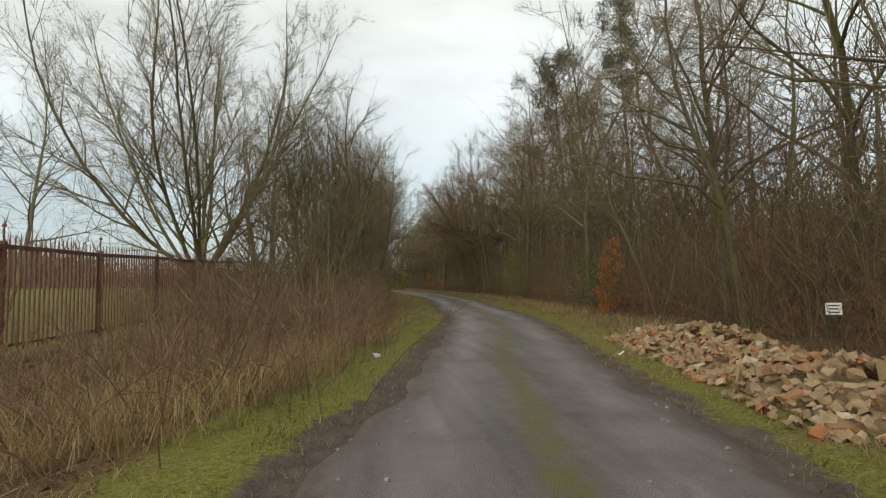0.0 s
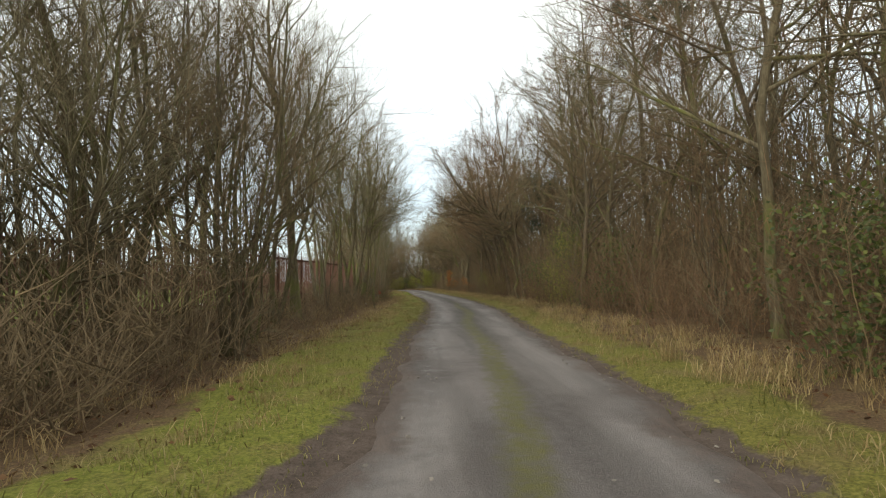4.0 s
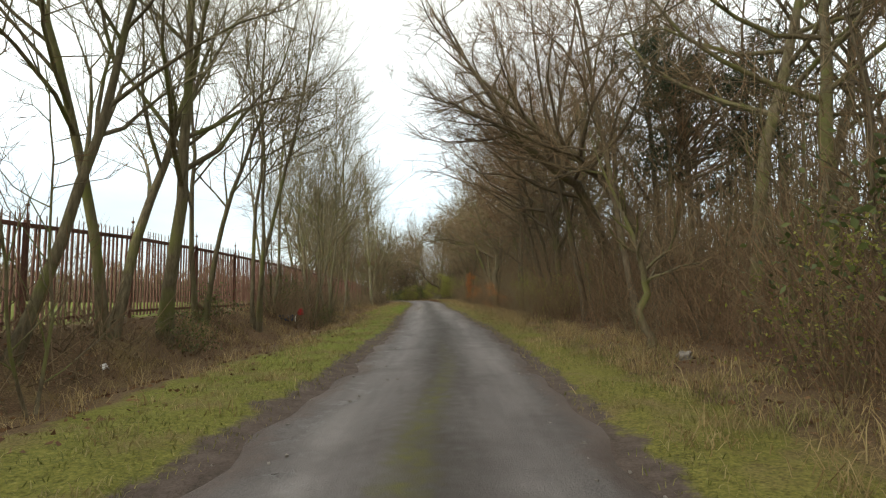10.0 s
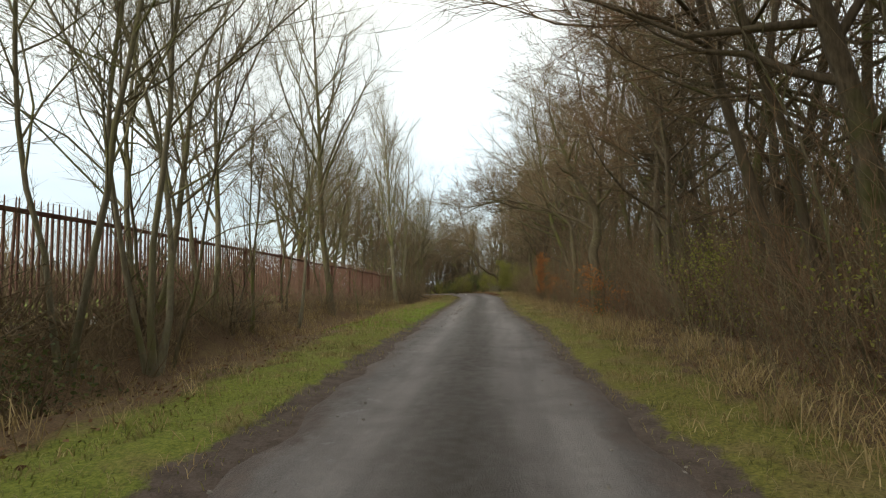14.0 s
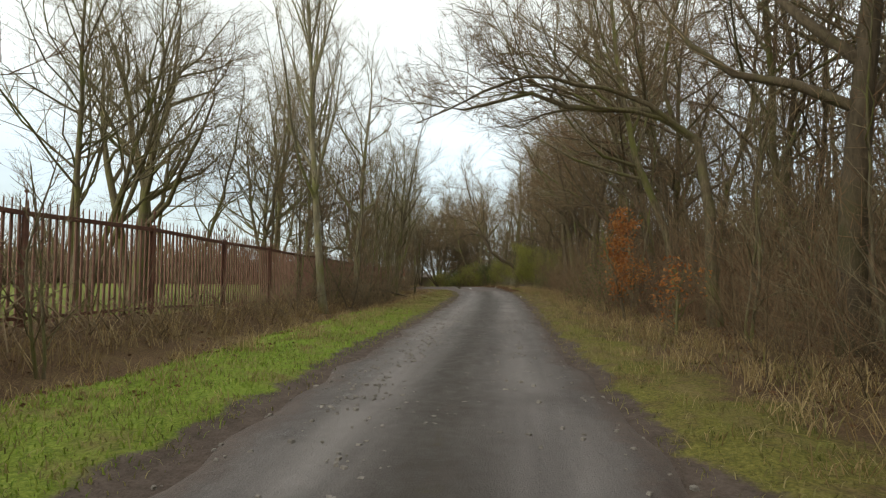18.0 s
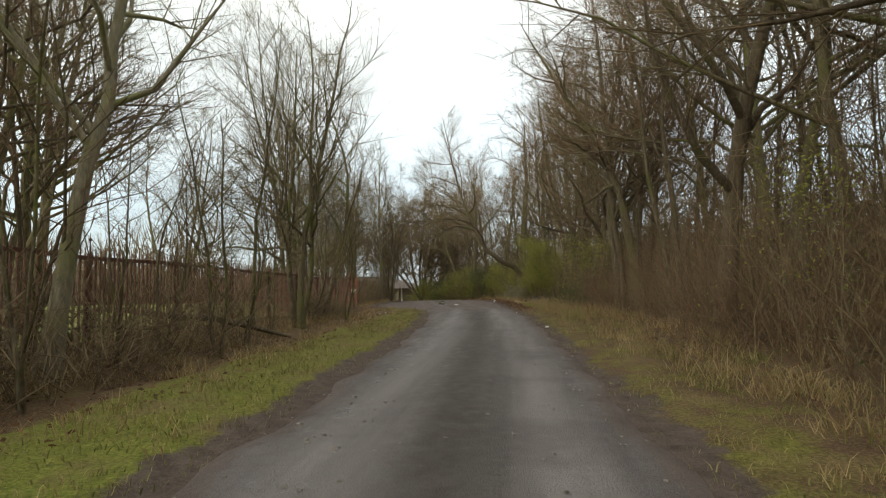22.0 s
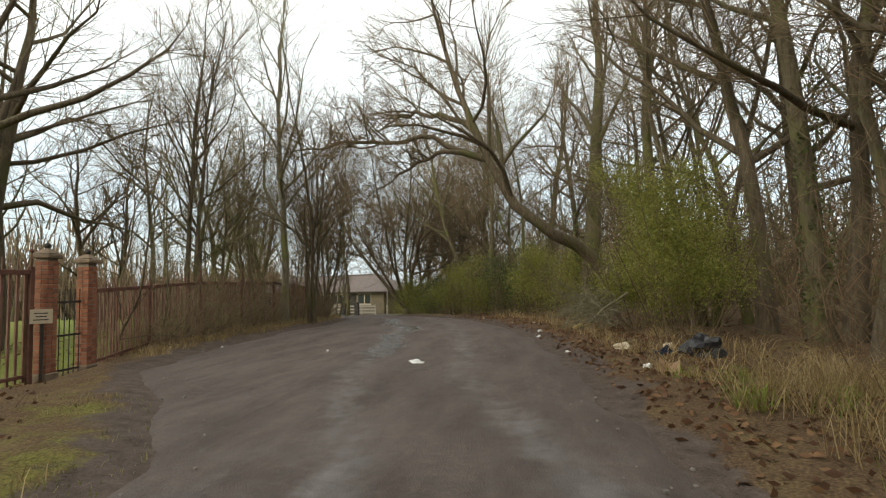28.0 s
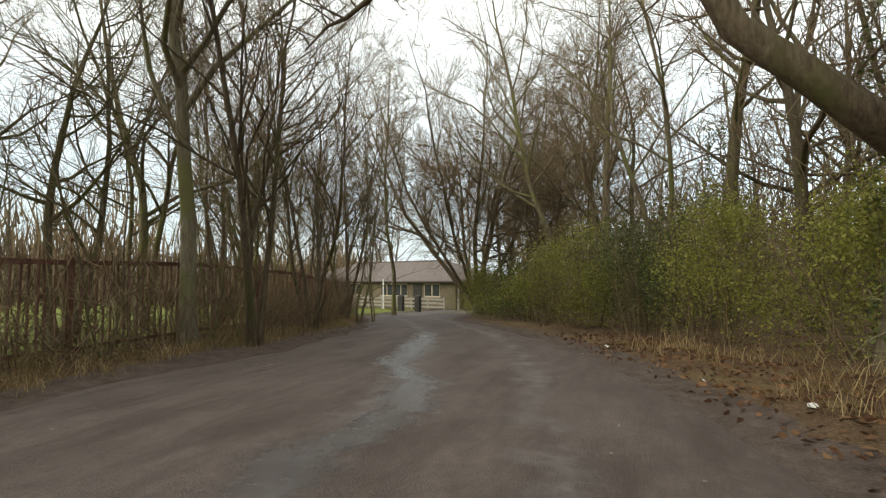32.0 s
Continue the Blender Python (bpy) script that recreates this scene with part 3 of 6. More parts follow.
def grow_tree(seed, height, radius, first=0.3, limbs=11, spread=(30, 60), reach=0.42, up=0.10, wob=0.09, twigs=7, sprays=4, stems=1, splay=0.2, trunk=None, fine=0.010, bole=0.0, forks=()):
    rng = np.random.default_rng(seed)
    wood, boughs, brush = Sticks(), Sticks(), Sticks()
    ends_a, ends_b, ends_r = [], [], []
    if bole:
        wood.tube([(0, 0, -0.2), (0.02, 0, 0.25), (0, 0.02, bole * 0.6), (0, 0, bole + 0.1)], [radius * 2.4, radius * 1.75, radius * 1.6, radius * 1.5], 10)
    for s in range(stems + len(forks)):
        turn = rng.uniform(0, 6.28) if stems == 1 else s * 6.283 / stems + rng.uniform(-0.4, 0.4)
        lean = 0.05 if stems == 1 else splay * rng.uniform(0.6, 1.2)
        h = height * rng.uniform(0.82, 1.0) if stems > 1 else height
        rad = radius * (1 if stems == 1 else rng.uniform(0.5, 0.8))
        foot = np.array([math.cos(turn), math.sin(turn), 0]) * radius * (0 if stems == 1 else 0.9)
        foot[2] = -0.15 if not bole else bole - 0.25
        if trunk is not None:
            tp = np.asarray(forks[s - 1] if s else trunk, float)
            rad = radius * (0.42 if s else 1)
            fine_t = np.linspace(0, 1, 14)
            tp = np.stack([np.interp(fine_t, np.linspace(0, 1, len(tp)), tp[:, k]) for k in range(3)], 1) + rng.normal(0, 0.05, (14, 3))
            if s:
                tp[0] = main[np.argmin(np.linalg.norm(main - tp[0], axis=1))]
                tp[1] = (tp[0] + tp[2]) / 2
            else:
                main = tp
            h = np.linalg.norm(np.diff(tp, axis=0), axis=1).sum()
        else:
            tp = line(rng, foot, (math.cos(turn) * lean, math.sin(turn) * lean, 1), h, 11, wob * 0.72, 0.12)
        t = np.linspace(0, 1, len(tp))
        rr = rad * (1 - t) ** 0.9 + 0.010
        rr[0] *= 1.35 if trunk is None or s == 0 else 1.0
        wood.tube(tp, rr, 8 if rad > 0.07 else 6)
        for k in range(limbs):
            f = first + (1 - first) * ((k + rng.uniform(0, 0.9)) / limbs)
            f = min(f, 0.985)
            p, d = at(tp, f)
            L = max(0.5, h * reach * (1.12 - 0.78 * f) * rng.uniform(0.65, 1.15))
            r1 = max(0.010, min(rad * (1 - f) ** 0.8 * 0.62, 0.022 * L + 0.01))
            way = off(rng, d, *spread)
            if way[2] < 0.12:
                way[2] = 0.12 + 0.5 * abs(way[2])
            lp = line(rng, p, way, L, 5, wob * 1.6, up)
            t = np.linspace(0, 1, 6)
            boughs.tube(lp, r1 * (1 - t) ** 0.85 + 0.004, 5 if r1 > 0.03 else 3)
            for j in range(max(3, int(twigs * min(1.4, L / 2.2)))):
                f2 = 0.18 + 0.82 * rng.uniform(0, 1)
                p2, d2 = at(lp, min(f2, 0.99))
                L2 = min(1.9, L * (0.62 - 0.36 * f2) * rng.uniform(0.6, 1.2) + 0.2)
                way = off(rng, d2, 22, 55)
                way[2] = max(way[2], -0.1)
                bp = line(rng, p2, way, L2, 1, wob * 2.2, up * 1.2)
                r2 = max(fine * 0.75, min(0.016, r1 * 0.45))
                ends_a.append(bp[0]), ends_b.append(bp[1]), ends_r.append(r2)
                m = sprays if L2 < 1.3 else int(sprays * 1.5)
                for f3 in rng.uniform(0.15, 1.0, m):
                    p3, d3 = at(bp, min(f3, 0.99))
                    e = p3 + (off(rng, d3, 14, 48) + np.array([0, 0, up * 0.6])) * L2 * rng.uniform(0.3, 0.8)
                    ends_a.append(p3), ends_b.append(e), ends_r.append(fine * 0.55)
    brush.spikes(ends_a, ends_b, ends_r)
    return wood, boughs, brush


def tree_thing(name, label, seed, bark, twig, place=(0, 0), turn=0.0, category="tree", group="", z=None, **kw):
    wood, boughs, brush = grow_tree(seed, **kw)
    x, y = place
    ob = new(name)
    ob.matrix_basis = pose(x, y, float(ground_z(x, y)) if z is None else z, 0, 0, turn)
    tagged(ob, label, category, group)
    for nm, st, mt in (("trunk", wood, bark), ("branching", boughs, bark), ("crown", brush, twig)):
        o = new(nm, st.mesh(nm, mt))
        o.parent = ob
        if nm != "trunk":
            o["kind"] = "stuff"
    return ob


def grow_brush(seed, height, spread, stems=46, side=6, arch=0.0, fine=0.007):
    """A clump of thin stems from the ground, with side twigs."""
    rng = np.random.default_rng(seed)
    s = Sticks()
    A, B = [], []
    for _ in range(stems):
        a, q = rng.uniform(0, 6.28), spread * math.sqrt(rng.uniform(0, 1))
        foot = np.array([math.cos(a) * q, math.sin(a) * q, -0.08])
        h = height * rng.uniform(0.45, 1.05)
        way = np.array([math.cos(a) * 0.35 * q / spread + rng.normal(0, 0.22), math.sin(a) * 0.35 * q / spread + rng.normal(0, 0.22), 1.0])
        p = line(rng, foot, way, h, 4, 0.13, -arch)
        s.tube(p, fine * np.array([1.2, 1, 0.8, 0.55, 0.3]) * rng.uniform(0.7, 1.5), 3)
        for f in rng.uniform(0.2, 1.0, side):
            c, d = at(p, min(f, 0.99))
            A.append(c), B.append(c + (off(rng, d, 20, 65) + np.array([0, 0, 0.15 - arch])) * h * rng.uniform(0.12, 0.38))
    s.spikes(A, B, fine * 0.55)
    return s


def leaves(rng, centres, size, mat, name, flat=0.0):
    """Small folded leaves at the given places."""
    m = len(centres)
    d = rng.normal(0, 1, (m, 3))
    d[:, 2] *= 1 - flat
    d /= np.linalg.norm(d, axis=1, keepdims=True)
    s = np.cross(d, rng.normal(0, 1, (m, 3)))
    s /= np.linalg.norm(s, axis=1, keepdims=True) + 1e-9
    n = np.cross(d, s)
    L = size * rng.uniform(0.6, 1.3, (m, 1))
    v = np.stack([centres - d * L * 0.5, centres + s * L * 0.28 + n * L * 0.08, centres + d * L * 0.5, centres - s * L * 0.28 + n * L * 0.08], 1).reshape(-1, 3)
    o = np.arange(m)[:, None] * 4
    return make_mesh(name, v, np.concatenate([o + np.array([[0, 1, 2]]), o + np.array([[0, 2, 3]])]), None, mat)


def leafy_bush(name, label, seed, place, height, spread, leaf, stem, count, size, turn=0, category="bush", group=""):
    rng = np.random.default_rng(seed)
    x, y = place
    ob = new(name)
    ob.matrix_basis = pose(x, y, float(ground_z(x, y)), 0, 0, turn)
    tagged(ob, label, category, group)
    st = grow_brush(seed, height, spread * 0.45, 26, 7, 0.02, 0.010)
    so = new("stalk_clump", st.mesh("stalk_clump", stem))
    so.parent = ob
    lobes = 26
    cen = np.stack([rng.normal(0, spread * 0.42, lobes), rng.normal(0, spread * 0.42, lobes), height * rng.uniform(0.14, 0.86, lobes)], 1)
    cen[:, :2] *= (1.15 - 0.75 * (cen[:, 2:] / height) ** 2)
    pick = rng.integers(0, lobes, count)
    c = cen[pick] + rng.normal(0, 1, (count, 3)) * np.array([0.22, 0.22, 0.19]) * spread
    c[:, 2] = np.clip(c[:, 2], 0.08, height * 1.08)
    lo = new("foliage", leaves(rng, c, size, leaf, "foliage"))
    lo.parent = ob
    return ob


def blades(rng, x, y, h, wide, mat, name, lean=0.35, z=None):
    """Grass: one tapered, bent blade at each place."""
    m = len(x)
    z = ground_z(x, y) if z is None else z
    foot = np.stack([x, y, z - 0.01], 1)
    a = rng.uniform(0, 6.283, m)
    b = a + rng.normal(0, 0.8, m)
    s = np.stack([np.cos(a), np.sin(a), np.zeros(m)], 1) * (wide * rng.uniform(0.6, 1.3, m))[:, None] * 0.5
    k = h * rng.uniform(0.2, 1.0, m) * lean * 2
    bend = np.stack([np.sin(b) * k, -np.cos(b) * k, np.zeros(m)], 1)
    mid = foot + bend * 0.35 + np.stack([np.zeros(m), np.zeros(m), h * 0.6], 1)
    tip = foot + bend + np.stack([np.zeros(m), np.zeros(m), h * (1 - 0.3 * lean)], 1)
    v = np.stack([foot - s, foot + s, mid - s * 0.7, mid + s * 0.7, tip], 1).reshape(-1, 3)
    o = np.arange(m)[:, None] * 5
    return make_mesh(name, v, np.concatenate([o + np.array([[0, 1, 3]]), o + np.array([[0, 3, 2]]), o + np.array([[2, 3, 4]])]), None, mat)


R = np.random.default_rng(11)

# trees that stand singly along the fence side
SLENDER = dict(first=0.26, limbs=17, spread=(24, 56), reach=0.48, up=0.12, wob=0.11, twigs=8, sprays=7, fine=0.0068)
OAK = dict(first=0.22, limbs=13, spread=(35, 72), reach=0.56, up=0.08, wob=0.13, twigs=11, sprays=8, fine=0.0075)
SINGLES = [
    # x, y, height, radius, stems, style, bark, label
    (-6.9, 21.0, 14.0, 0.12, 10, dict(first=0.08, limbs=16, spread=(16, 48), reach=0.40, up=0.05, twigs=10, sprays=8, splay=1.2, fine=0.0085, bole=1.5), BARK, "bare many-stemmed tree with upswept branches beside the fence"),
    (-8.6, 12.6, 6.5, 0.09, 3, dict(SLENDER, splay=0.35, up=0.02), BARK_PALE, "small drooping bare tree beside the fence"),
    (-9.6, 124.8, 9.5, 0.11, 3, SLENDER, BARK, "bare tree with several stems behind the railing"),
    (-12.0, 128.5, 9.0, 0.12, 3, SLENDER, BARK, "bare tree with several stems behind the railing"),
    (-14.0, 132.5, 9.5, 0.12, 3, SLENDER, BARK_DARK, "bare dark tree near the house"),
    (-18.0, 138.0, 10.0, 0.14, 3, SLENDER, BARK, "bare tree near the house"),
    (-2.4, 25.6, 12.0, 0.085, 3, SLENDER, BARK_DARK, "bare dark tree with several stems on the bank"),
    (-1.4, 27.0, 10.0, 0.06, 2, SLENDER, BARK, "bare tree with thin grey stems on the bank"),
    (-1.2, 29.3, 11.5, 0.10, 2, SLENDER, BARK, "bare tree with thin grey stems on the bank"),
    (-0.95, 31.3, 13.0, 0.16, 1, SLENDER, BARK_DARK, "tall straight bare tree with a grey trunk"),
    (-1.3, 30.4, 6.0, 0.06, 2, SLENDER, BARK_DARK, "small crooked bare tree beside the fence"),
    (-8.8, 41.5, 14.5, 0.30, 2, dict(OAK, splay=0.12), BARK, "large bare tree on the field behind the fence"),
    (-0.9, 35.6, 11.0, 0.11, 4, SLENDER, BARK_PALE, "bare tree with four pale upright stems"),
    (-0.5, 40.0, 10.5, 0.12, 3, dict(SLENDER, splay=0.3), BARK, "leaning bare tree with forked stems"),
    (-0.25, 42.4, 11.5, 0.12, 2, dict(SLENDER, splay=0.35), BARK, "leaning bare tree with a mossy trunk"),
    (-0.4, 44.8, 12.0, 0.12, 2, SLENDER, BARK, "bare tree with two straight stems"),
    (0.0, 46.0, 11.0, 0.13, 1, SLENDER, BARK, "tall straight bare tree with a grey trunk"),
    (-0.3, 48.2, 10.5, 0.10, 2, SLENDER, BARK_DARK, "bare tree with two dark stems"),
    (0.3, 50.4, 12.5, 0.09, 3, dict(SLENDER, splay=0.07, first=0.42), BARK, "bare tree with three close upright stems"),
    (-0.5, 54.0, 11.5, 0.07, 2, SLENDER, BARK_PALE, "slender pale bare tree"),
    (0.1, 57.4, 11.0, 0.06, 2, SLENDER, BARK_PALE, "slender pale bare tree"),
    (0.6, 58.5, 12.0, 0.07, 3, SLENDER, BARK_PALE, "slender pale bare tree with thin stems"),
    (-0.6, 59.8, 9.5, 0.09, 2, dict(SLENDER, splay=0.3), BARK_PALE, "leaning pale bare tree"),
    (-0.9, 62.4, 10.0, 0.09, 2, SLENDER, BARK_PALE, "slender pale bare tree"),
    (-0.2, 66.0, 9.5, 0.045, 1, SLENDER, BARK_PALE, "slender pale bare tree"),
    (-1.0, 66.8, 8.5, 0.05, 2, SLENDER, BARK, "bare tree with thin grey stems"),
    (-0.6, 70.2, 13.0, 0.13, 1, dict(SLENDER, limbs=18, wob=0.08), BARK, "tall bare tree with a forked grey trunk"),
    (-7.2, 82.8, 12.5, 0.26, 3, dict(OAK, splay=0.22), BARK_DARK, "spreading bare oak behind the fence"),
    (-8.3, 94.0, 13.0, 0.20, 5, dict(SLENDER, splay=0.18), BARK, "bare many-stemmed tree behind the fence"),
    (-0.8, 83.3, 13.0, 0.13, 1, dict(SLENDER, limbs=30, first=0.28, spread=(18, 42), reach=0.5, up=0.14, sprays=9, wob=0.07), BARK_PALE, "tall slender tree with a pale trunk"),
    (-3.9, 77.0, 9.0, 0.10, 4, SLENDER, BARK, "bare tree with thin grey stems"),
    (-1.3, 88.0, 12.0, 0.13, 1, SLENDER, BARK_PALE, "tall slender tree with a pale trunk"),
    (-2.1, 97.7, 10.5, 0.11, 3, SLENDER, BARK, "bare tree with thin grey stems"),
    (-2.2, 95.2, 9.0, 0.055, 1, dict(SLENDER, limbs=9, reach=0.25), BARK_DARK, "slender dark tree leaning beside the fence"),
    (-1.5, 96.8, 11.5, 0.10, 1, SLENDER, BARK, "tall straight bare tree with a grey trunk"),
    (-2.7, 101.2, 12.0, 0.11, 2, SLENDER, BARK, "tall bare tree with two straight stems"),
    (-2.9, 103.0, 8.5, 0.09, 3, SLENDER, BARK_PALE, "bare tree with thin pale stems"),
    (-0.9, 99.2, 4.0, 0.05, 2, SLENDER, BARK_DARK, "small bare tree at the edge of the verge"),
    (-8.7, 112.0, 13.0, 0.30, 3, dict(OAK, splay=0.22, limbs=17), BARK_DARK, "broad bare oak behind the railing"),
    (-10.6, 117.5, 8.0, 0.16, 2, OAK, BARK_DARK, "crooked bare tree on the field"),
    (-5.9, 115.4, 10.5, 0.12, 2, SLENDER, BARK_DARK, "bare dark tree in the railing line"),
    (-7.6, 118.6, 9.0, 0.12, 2, dict(OAK, reach=0.4), BARK, "crooked bare tree behind the railing"),
    (-4.9, 118.9, 12.0, 0.13, 1, SLENDER, BARK_PALE, "tall birch-like tree with a pale trunk"),
    (-4.3, 119.8, 9.0, 0.09, 3, SLENDER, BARK_DARK, "bare tree with dark stems beside the railing"),
    (-9.4, 121.6, 10.5, 0.15, 2, OAK, BARK, "bare tree on the field"),
    (-5.4, 123.2, 8.0, 0.08, 4, SLENDER, BARK_DARK, "bushy bare tree with many thin stems"),
    (-6.8, 127.0, 7.5, 0.07, 4, SLENDER, BARK_DARK, "bushy bare tree with many thin stems"),
    (-12.5, 106.0, 11.0, 0.16, 2, OAK, BARK, "bare tree on the field"),
    (-3.3, 24.4, 9.5, 0.12, 6, dict(SLENDER, first=0.12, splay=0.5, bole=0.5), BARK_DARK, "bare many-stemmed tree beside the fence"),
    (-2.2, 21.0, 7.0, 0.07, 5, dict(SLENDER, first=0.10, splay=0.42), BARK, "bushy bare tree with many thin stems"),
    (-0.6, 23.8, 8.5, 0.08, 4, dict(SLENDER, first=0.12, splay=0.3), BARK_DARK, "bushy bare tree with many thin stems"),
    (-3.9, 17.8, 5.0, 0.06, 5, dict(SLENDER, first=0.10, splay=0.45), BARK_DARK, "bushy bare tree with many thin stems"),
]
for i, (x, y, h, rad, stems, style, bark, label) in enumerate(SINGLES):
    twig = TWIG_GREY if bark is not BARK_DARK else TWIG
    bark = BARK if bark is BARK_DARK and y < 100 else bark
    tree_thing("bare_tree", label, 100 + i, bark, twig, (x, y), R.uniform(0, 360), height=h, radius=rad, stems=stems, **style)

# leaning trees on the wood side, trunks drawn as they bend
BENT = [
    ((12.7, 51.5), [(0, 0, -0.2), (-0.2, 0.3, 2.4), (-0.5, 1.3, 3.8), (-1.5, 0.9, 4.9), (-2.5, 0.8, 5.7), (-3.6, 1.1, 6.6), (-5.4, 1.0, 8.3), (-6.8, 0.9, 10.0), (-7.6, 0.9, 11.6)], 0.20, "twisted bare tree leaning out over the lane"),
    ((13.4, 56.6), [(0, 0, -0.2), (-0.5, -0.5, 1.8), (-1.2, -1.0, 3.3), (-2.4, -1.8, 5.1), (-3.6, -2.8, 5.7), (-4.6, -3.3, 6.4), (-5.8, -4.0, 7.6), (-6.9, -4.1, 9.4), (-7.8, -4.3, 11.0)], 0.27, "stout bare tree leaning out over the lane"),
    ((6.2, 119.6), [(0, 0, 1.2), (-0.9, -0.5, 2.1), (-1.9, -1.4, 2.65), (-2.7, -1.7, 3.2), (-3.4, -2.0, 4.0), (-3.95, -1.9, 5.2), (-4.5, -1.7, 6.8), (-5.1, -1.6, 8.7), (-5.6, -1.6, 10.9), (-6.0, -1.6, 13.4)], 0.21, "broken trunk slanting out across the muddy lane"),
    ((10.0, 79.4), [(0, 0, -0.2), (0.0, 0.1, 2.4), (-0.1, 0.2, 4.2), (-0.9, 0.5, 5.1), (-2.6, 1.0, 5.3), (-4.4, 1.0, 6.0), (-6.0, 1.4, 5.6), (-7.4, 1.2, 6.0)], 0.13, "bare tree with an arm reaching over the lane"),
    ((9.5, 101.2), [(0, 0, -0.2), (-0.2, 0, 2.4), (-0.7, -0.2, 4.8), (-1.6, -0.2, 6.8), (-2.7, -0.2, 8.7), (-4.0, -0.2, 11.2)], 0.20, "bare tree leaning towards the lane"),
    ((12.9, 60.2), [(0, 0, -0.2), (0.1, 0.0, 2.5), (-0.1, 0.1, 5.0), (0.0, 0.1, 8.0), (0.2, 0.2, 11.0), (0.1, 0.0, 14.0)], 0.33, "stout upright oak with long bare arms beside the lane"),
    ((10.0, 46.1), [(0, 0, -0.2), (-0.15, 0.1, 0.7), (0.0, 0.2, 1.4), (-0.2, 0.2, 2.3), (-0.5, 0.5, 3.4), (-0.9, 0.7, 4.8)], 0.09, "thin twisted bare tree at the edge of the verge"),
    ((9.6, 71.2), [(0, 0, -0.2), (-0.1, 0.0, 2.0), (0.1, 0.1, 3.8), (-0.5, 0.0, 5.0), (-1.3, -0.2, 6.4), (-1.6, 0.2, 9.0)], 0.22, "bare oak with a bent trunk beside the lane"),
]
FORKS = {
    2: ([(-4.2, -1.7, 5.0), (-5.6, -1.9, 5.8), (-7.0, -2.1, 5.7), (-8.6, -2.6, 5.6), (-10.2, -3.0, 5.3)], [(-4.0, -1.8, 5.0), (-5.2, -2.0, 5.4), (-6.4, -2.2, 4.7), (-7.6, -2.4, 3.8)], [(-4.3, -1.7, 6.2), (-5.8, -0.9, 7.0), (-7.2, 0.2, 7.2), (-8.6, 1.2, 6.9)]),
    3: ([(-0.3, 0.3, 4.6), (-2.0, 0.0, 5.5), (-4.0, -0.6, 5.8), (-5.6, -0.8, 5.2), (-6.8, -1.0, 4.6)],),
    0: ([(-2.5, 0.8, 5.7), (-4.2, 0.4, 6.2), (-6.0, 0.2, 7.0), (-7.8, 0.0, 7.6)],),
}
for i, (place, trunk, rad, label) in enumerate(BENT):
    forks = FORKS.get(i, ())
    tree_thing("leaning_tree", label, 300 + i, BARK_DARK if i < 3 else BARK, TWIG, place, 0, height=10, radius=rad, trunk=trunk, first=0.40 if i == 2 else 0.34, limbs=(20, 16, 20, 18)[i] if i < 4 else 15, spread=(28, 70), reach=(0.42, 0.36, 0.44, 0.44)[i] if i < 4 else 0.37, up=0.05, wob=0.14, twigs=13 if i in (0, 2, 3) else 9, sprays=9 if i in (0, 2, 3) else 7, fine=0.008, forks=forks)

for i, (x, y, h, rad) in enumerate(((11.2, 58.6, 13.0, 0.18), (12.0, 62.8, 13.5, 0.21), (9.8, 108.4, 13.5, 0.19), (10.9, 111.2, 13.0, 0.17), (9.0, 112.4, 13.5, 0.16), (11.5, 106.4, 13.0, 0.18), (8.2, 110.4, 12.5, 0.12), (7.4, 123.6, 12.5, 0.17), (5.6, 124.6, 12.0, 0.15), (10.6, 66.0, 12.5, 0.17), (10.2, 75.0, 13.0, 0.18), (10.8, 86.0, 13.0, 0.17), (9.2, 93.0, 13.0, 0.19), (9.0, 101.5, 13.5, 0.21), (8.6, 106.2, 13.0, 0.18), (10.5, 35.0, 12.5, 0.16), (8.3, 114.0, 14.0, 0.17), (7.9, 116.2, 14.0, 0.15), (9.8, 115.4, 14.0, 0.19), (8.8, 120.0, 13.5, 0.16), (6.2, 127.0, 12.5, 0.15))):
    tree_thing("wood_oak", "stout dark bare tree at the edge of the wood", 380 + i, BARK_DARK, TWIG, (x, y), 50 * i, group="stout trees of the wood edge", height=h, radius=rad, stems=1 + i % 2, splay=0.12, first=0.22, limbs=15, spread=(35, 75), reach=0.44, up=0.07, wob=0.13, twigs=10, sprays=8, fine=0.009)

# the wood: a few kinds of tree, repeated with different turn and size
KINDS = []
for k in range(9):
    style = dict(first=0.23 + 0.03 * (k % 4), limbs=19, spread=(30, 72), reach=0.40 + 0.03 * (k % 3), up=0.08, wob=0.13, twigs=8, sprays=7, fine=0.010)
    KINDS.append(dict(seed=500 + k, height=12.0 + 0.7 * (k % 5), radius=0.085 + 0.015 * (k % 4), bark=(BARK, BARK_DARK, BARK)[k % 3], twig=(TWIG, TWIG_RED, TWIG_GREY)[k % 3], stems=1 + (k % 4 == 3), style=style))
DEEP = []
for k in range(4):
    style = dict(first=0.14, limbs=13, spread=(24, 56), reach=0.34, up=0.12, wob=0.09, twigs=4, sprays=4, fine=0.018)
    DEEP.append(dict(seed=540 + k, height=12.5 + 0.7 * k, radius=0.11, bark=(BARK_DARK, BARK)[k % 2], twig=(TWIG, TWIG_RED)[k % 2], stems=1, style=style))
SAPLING = []
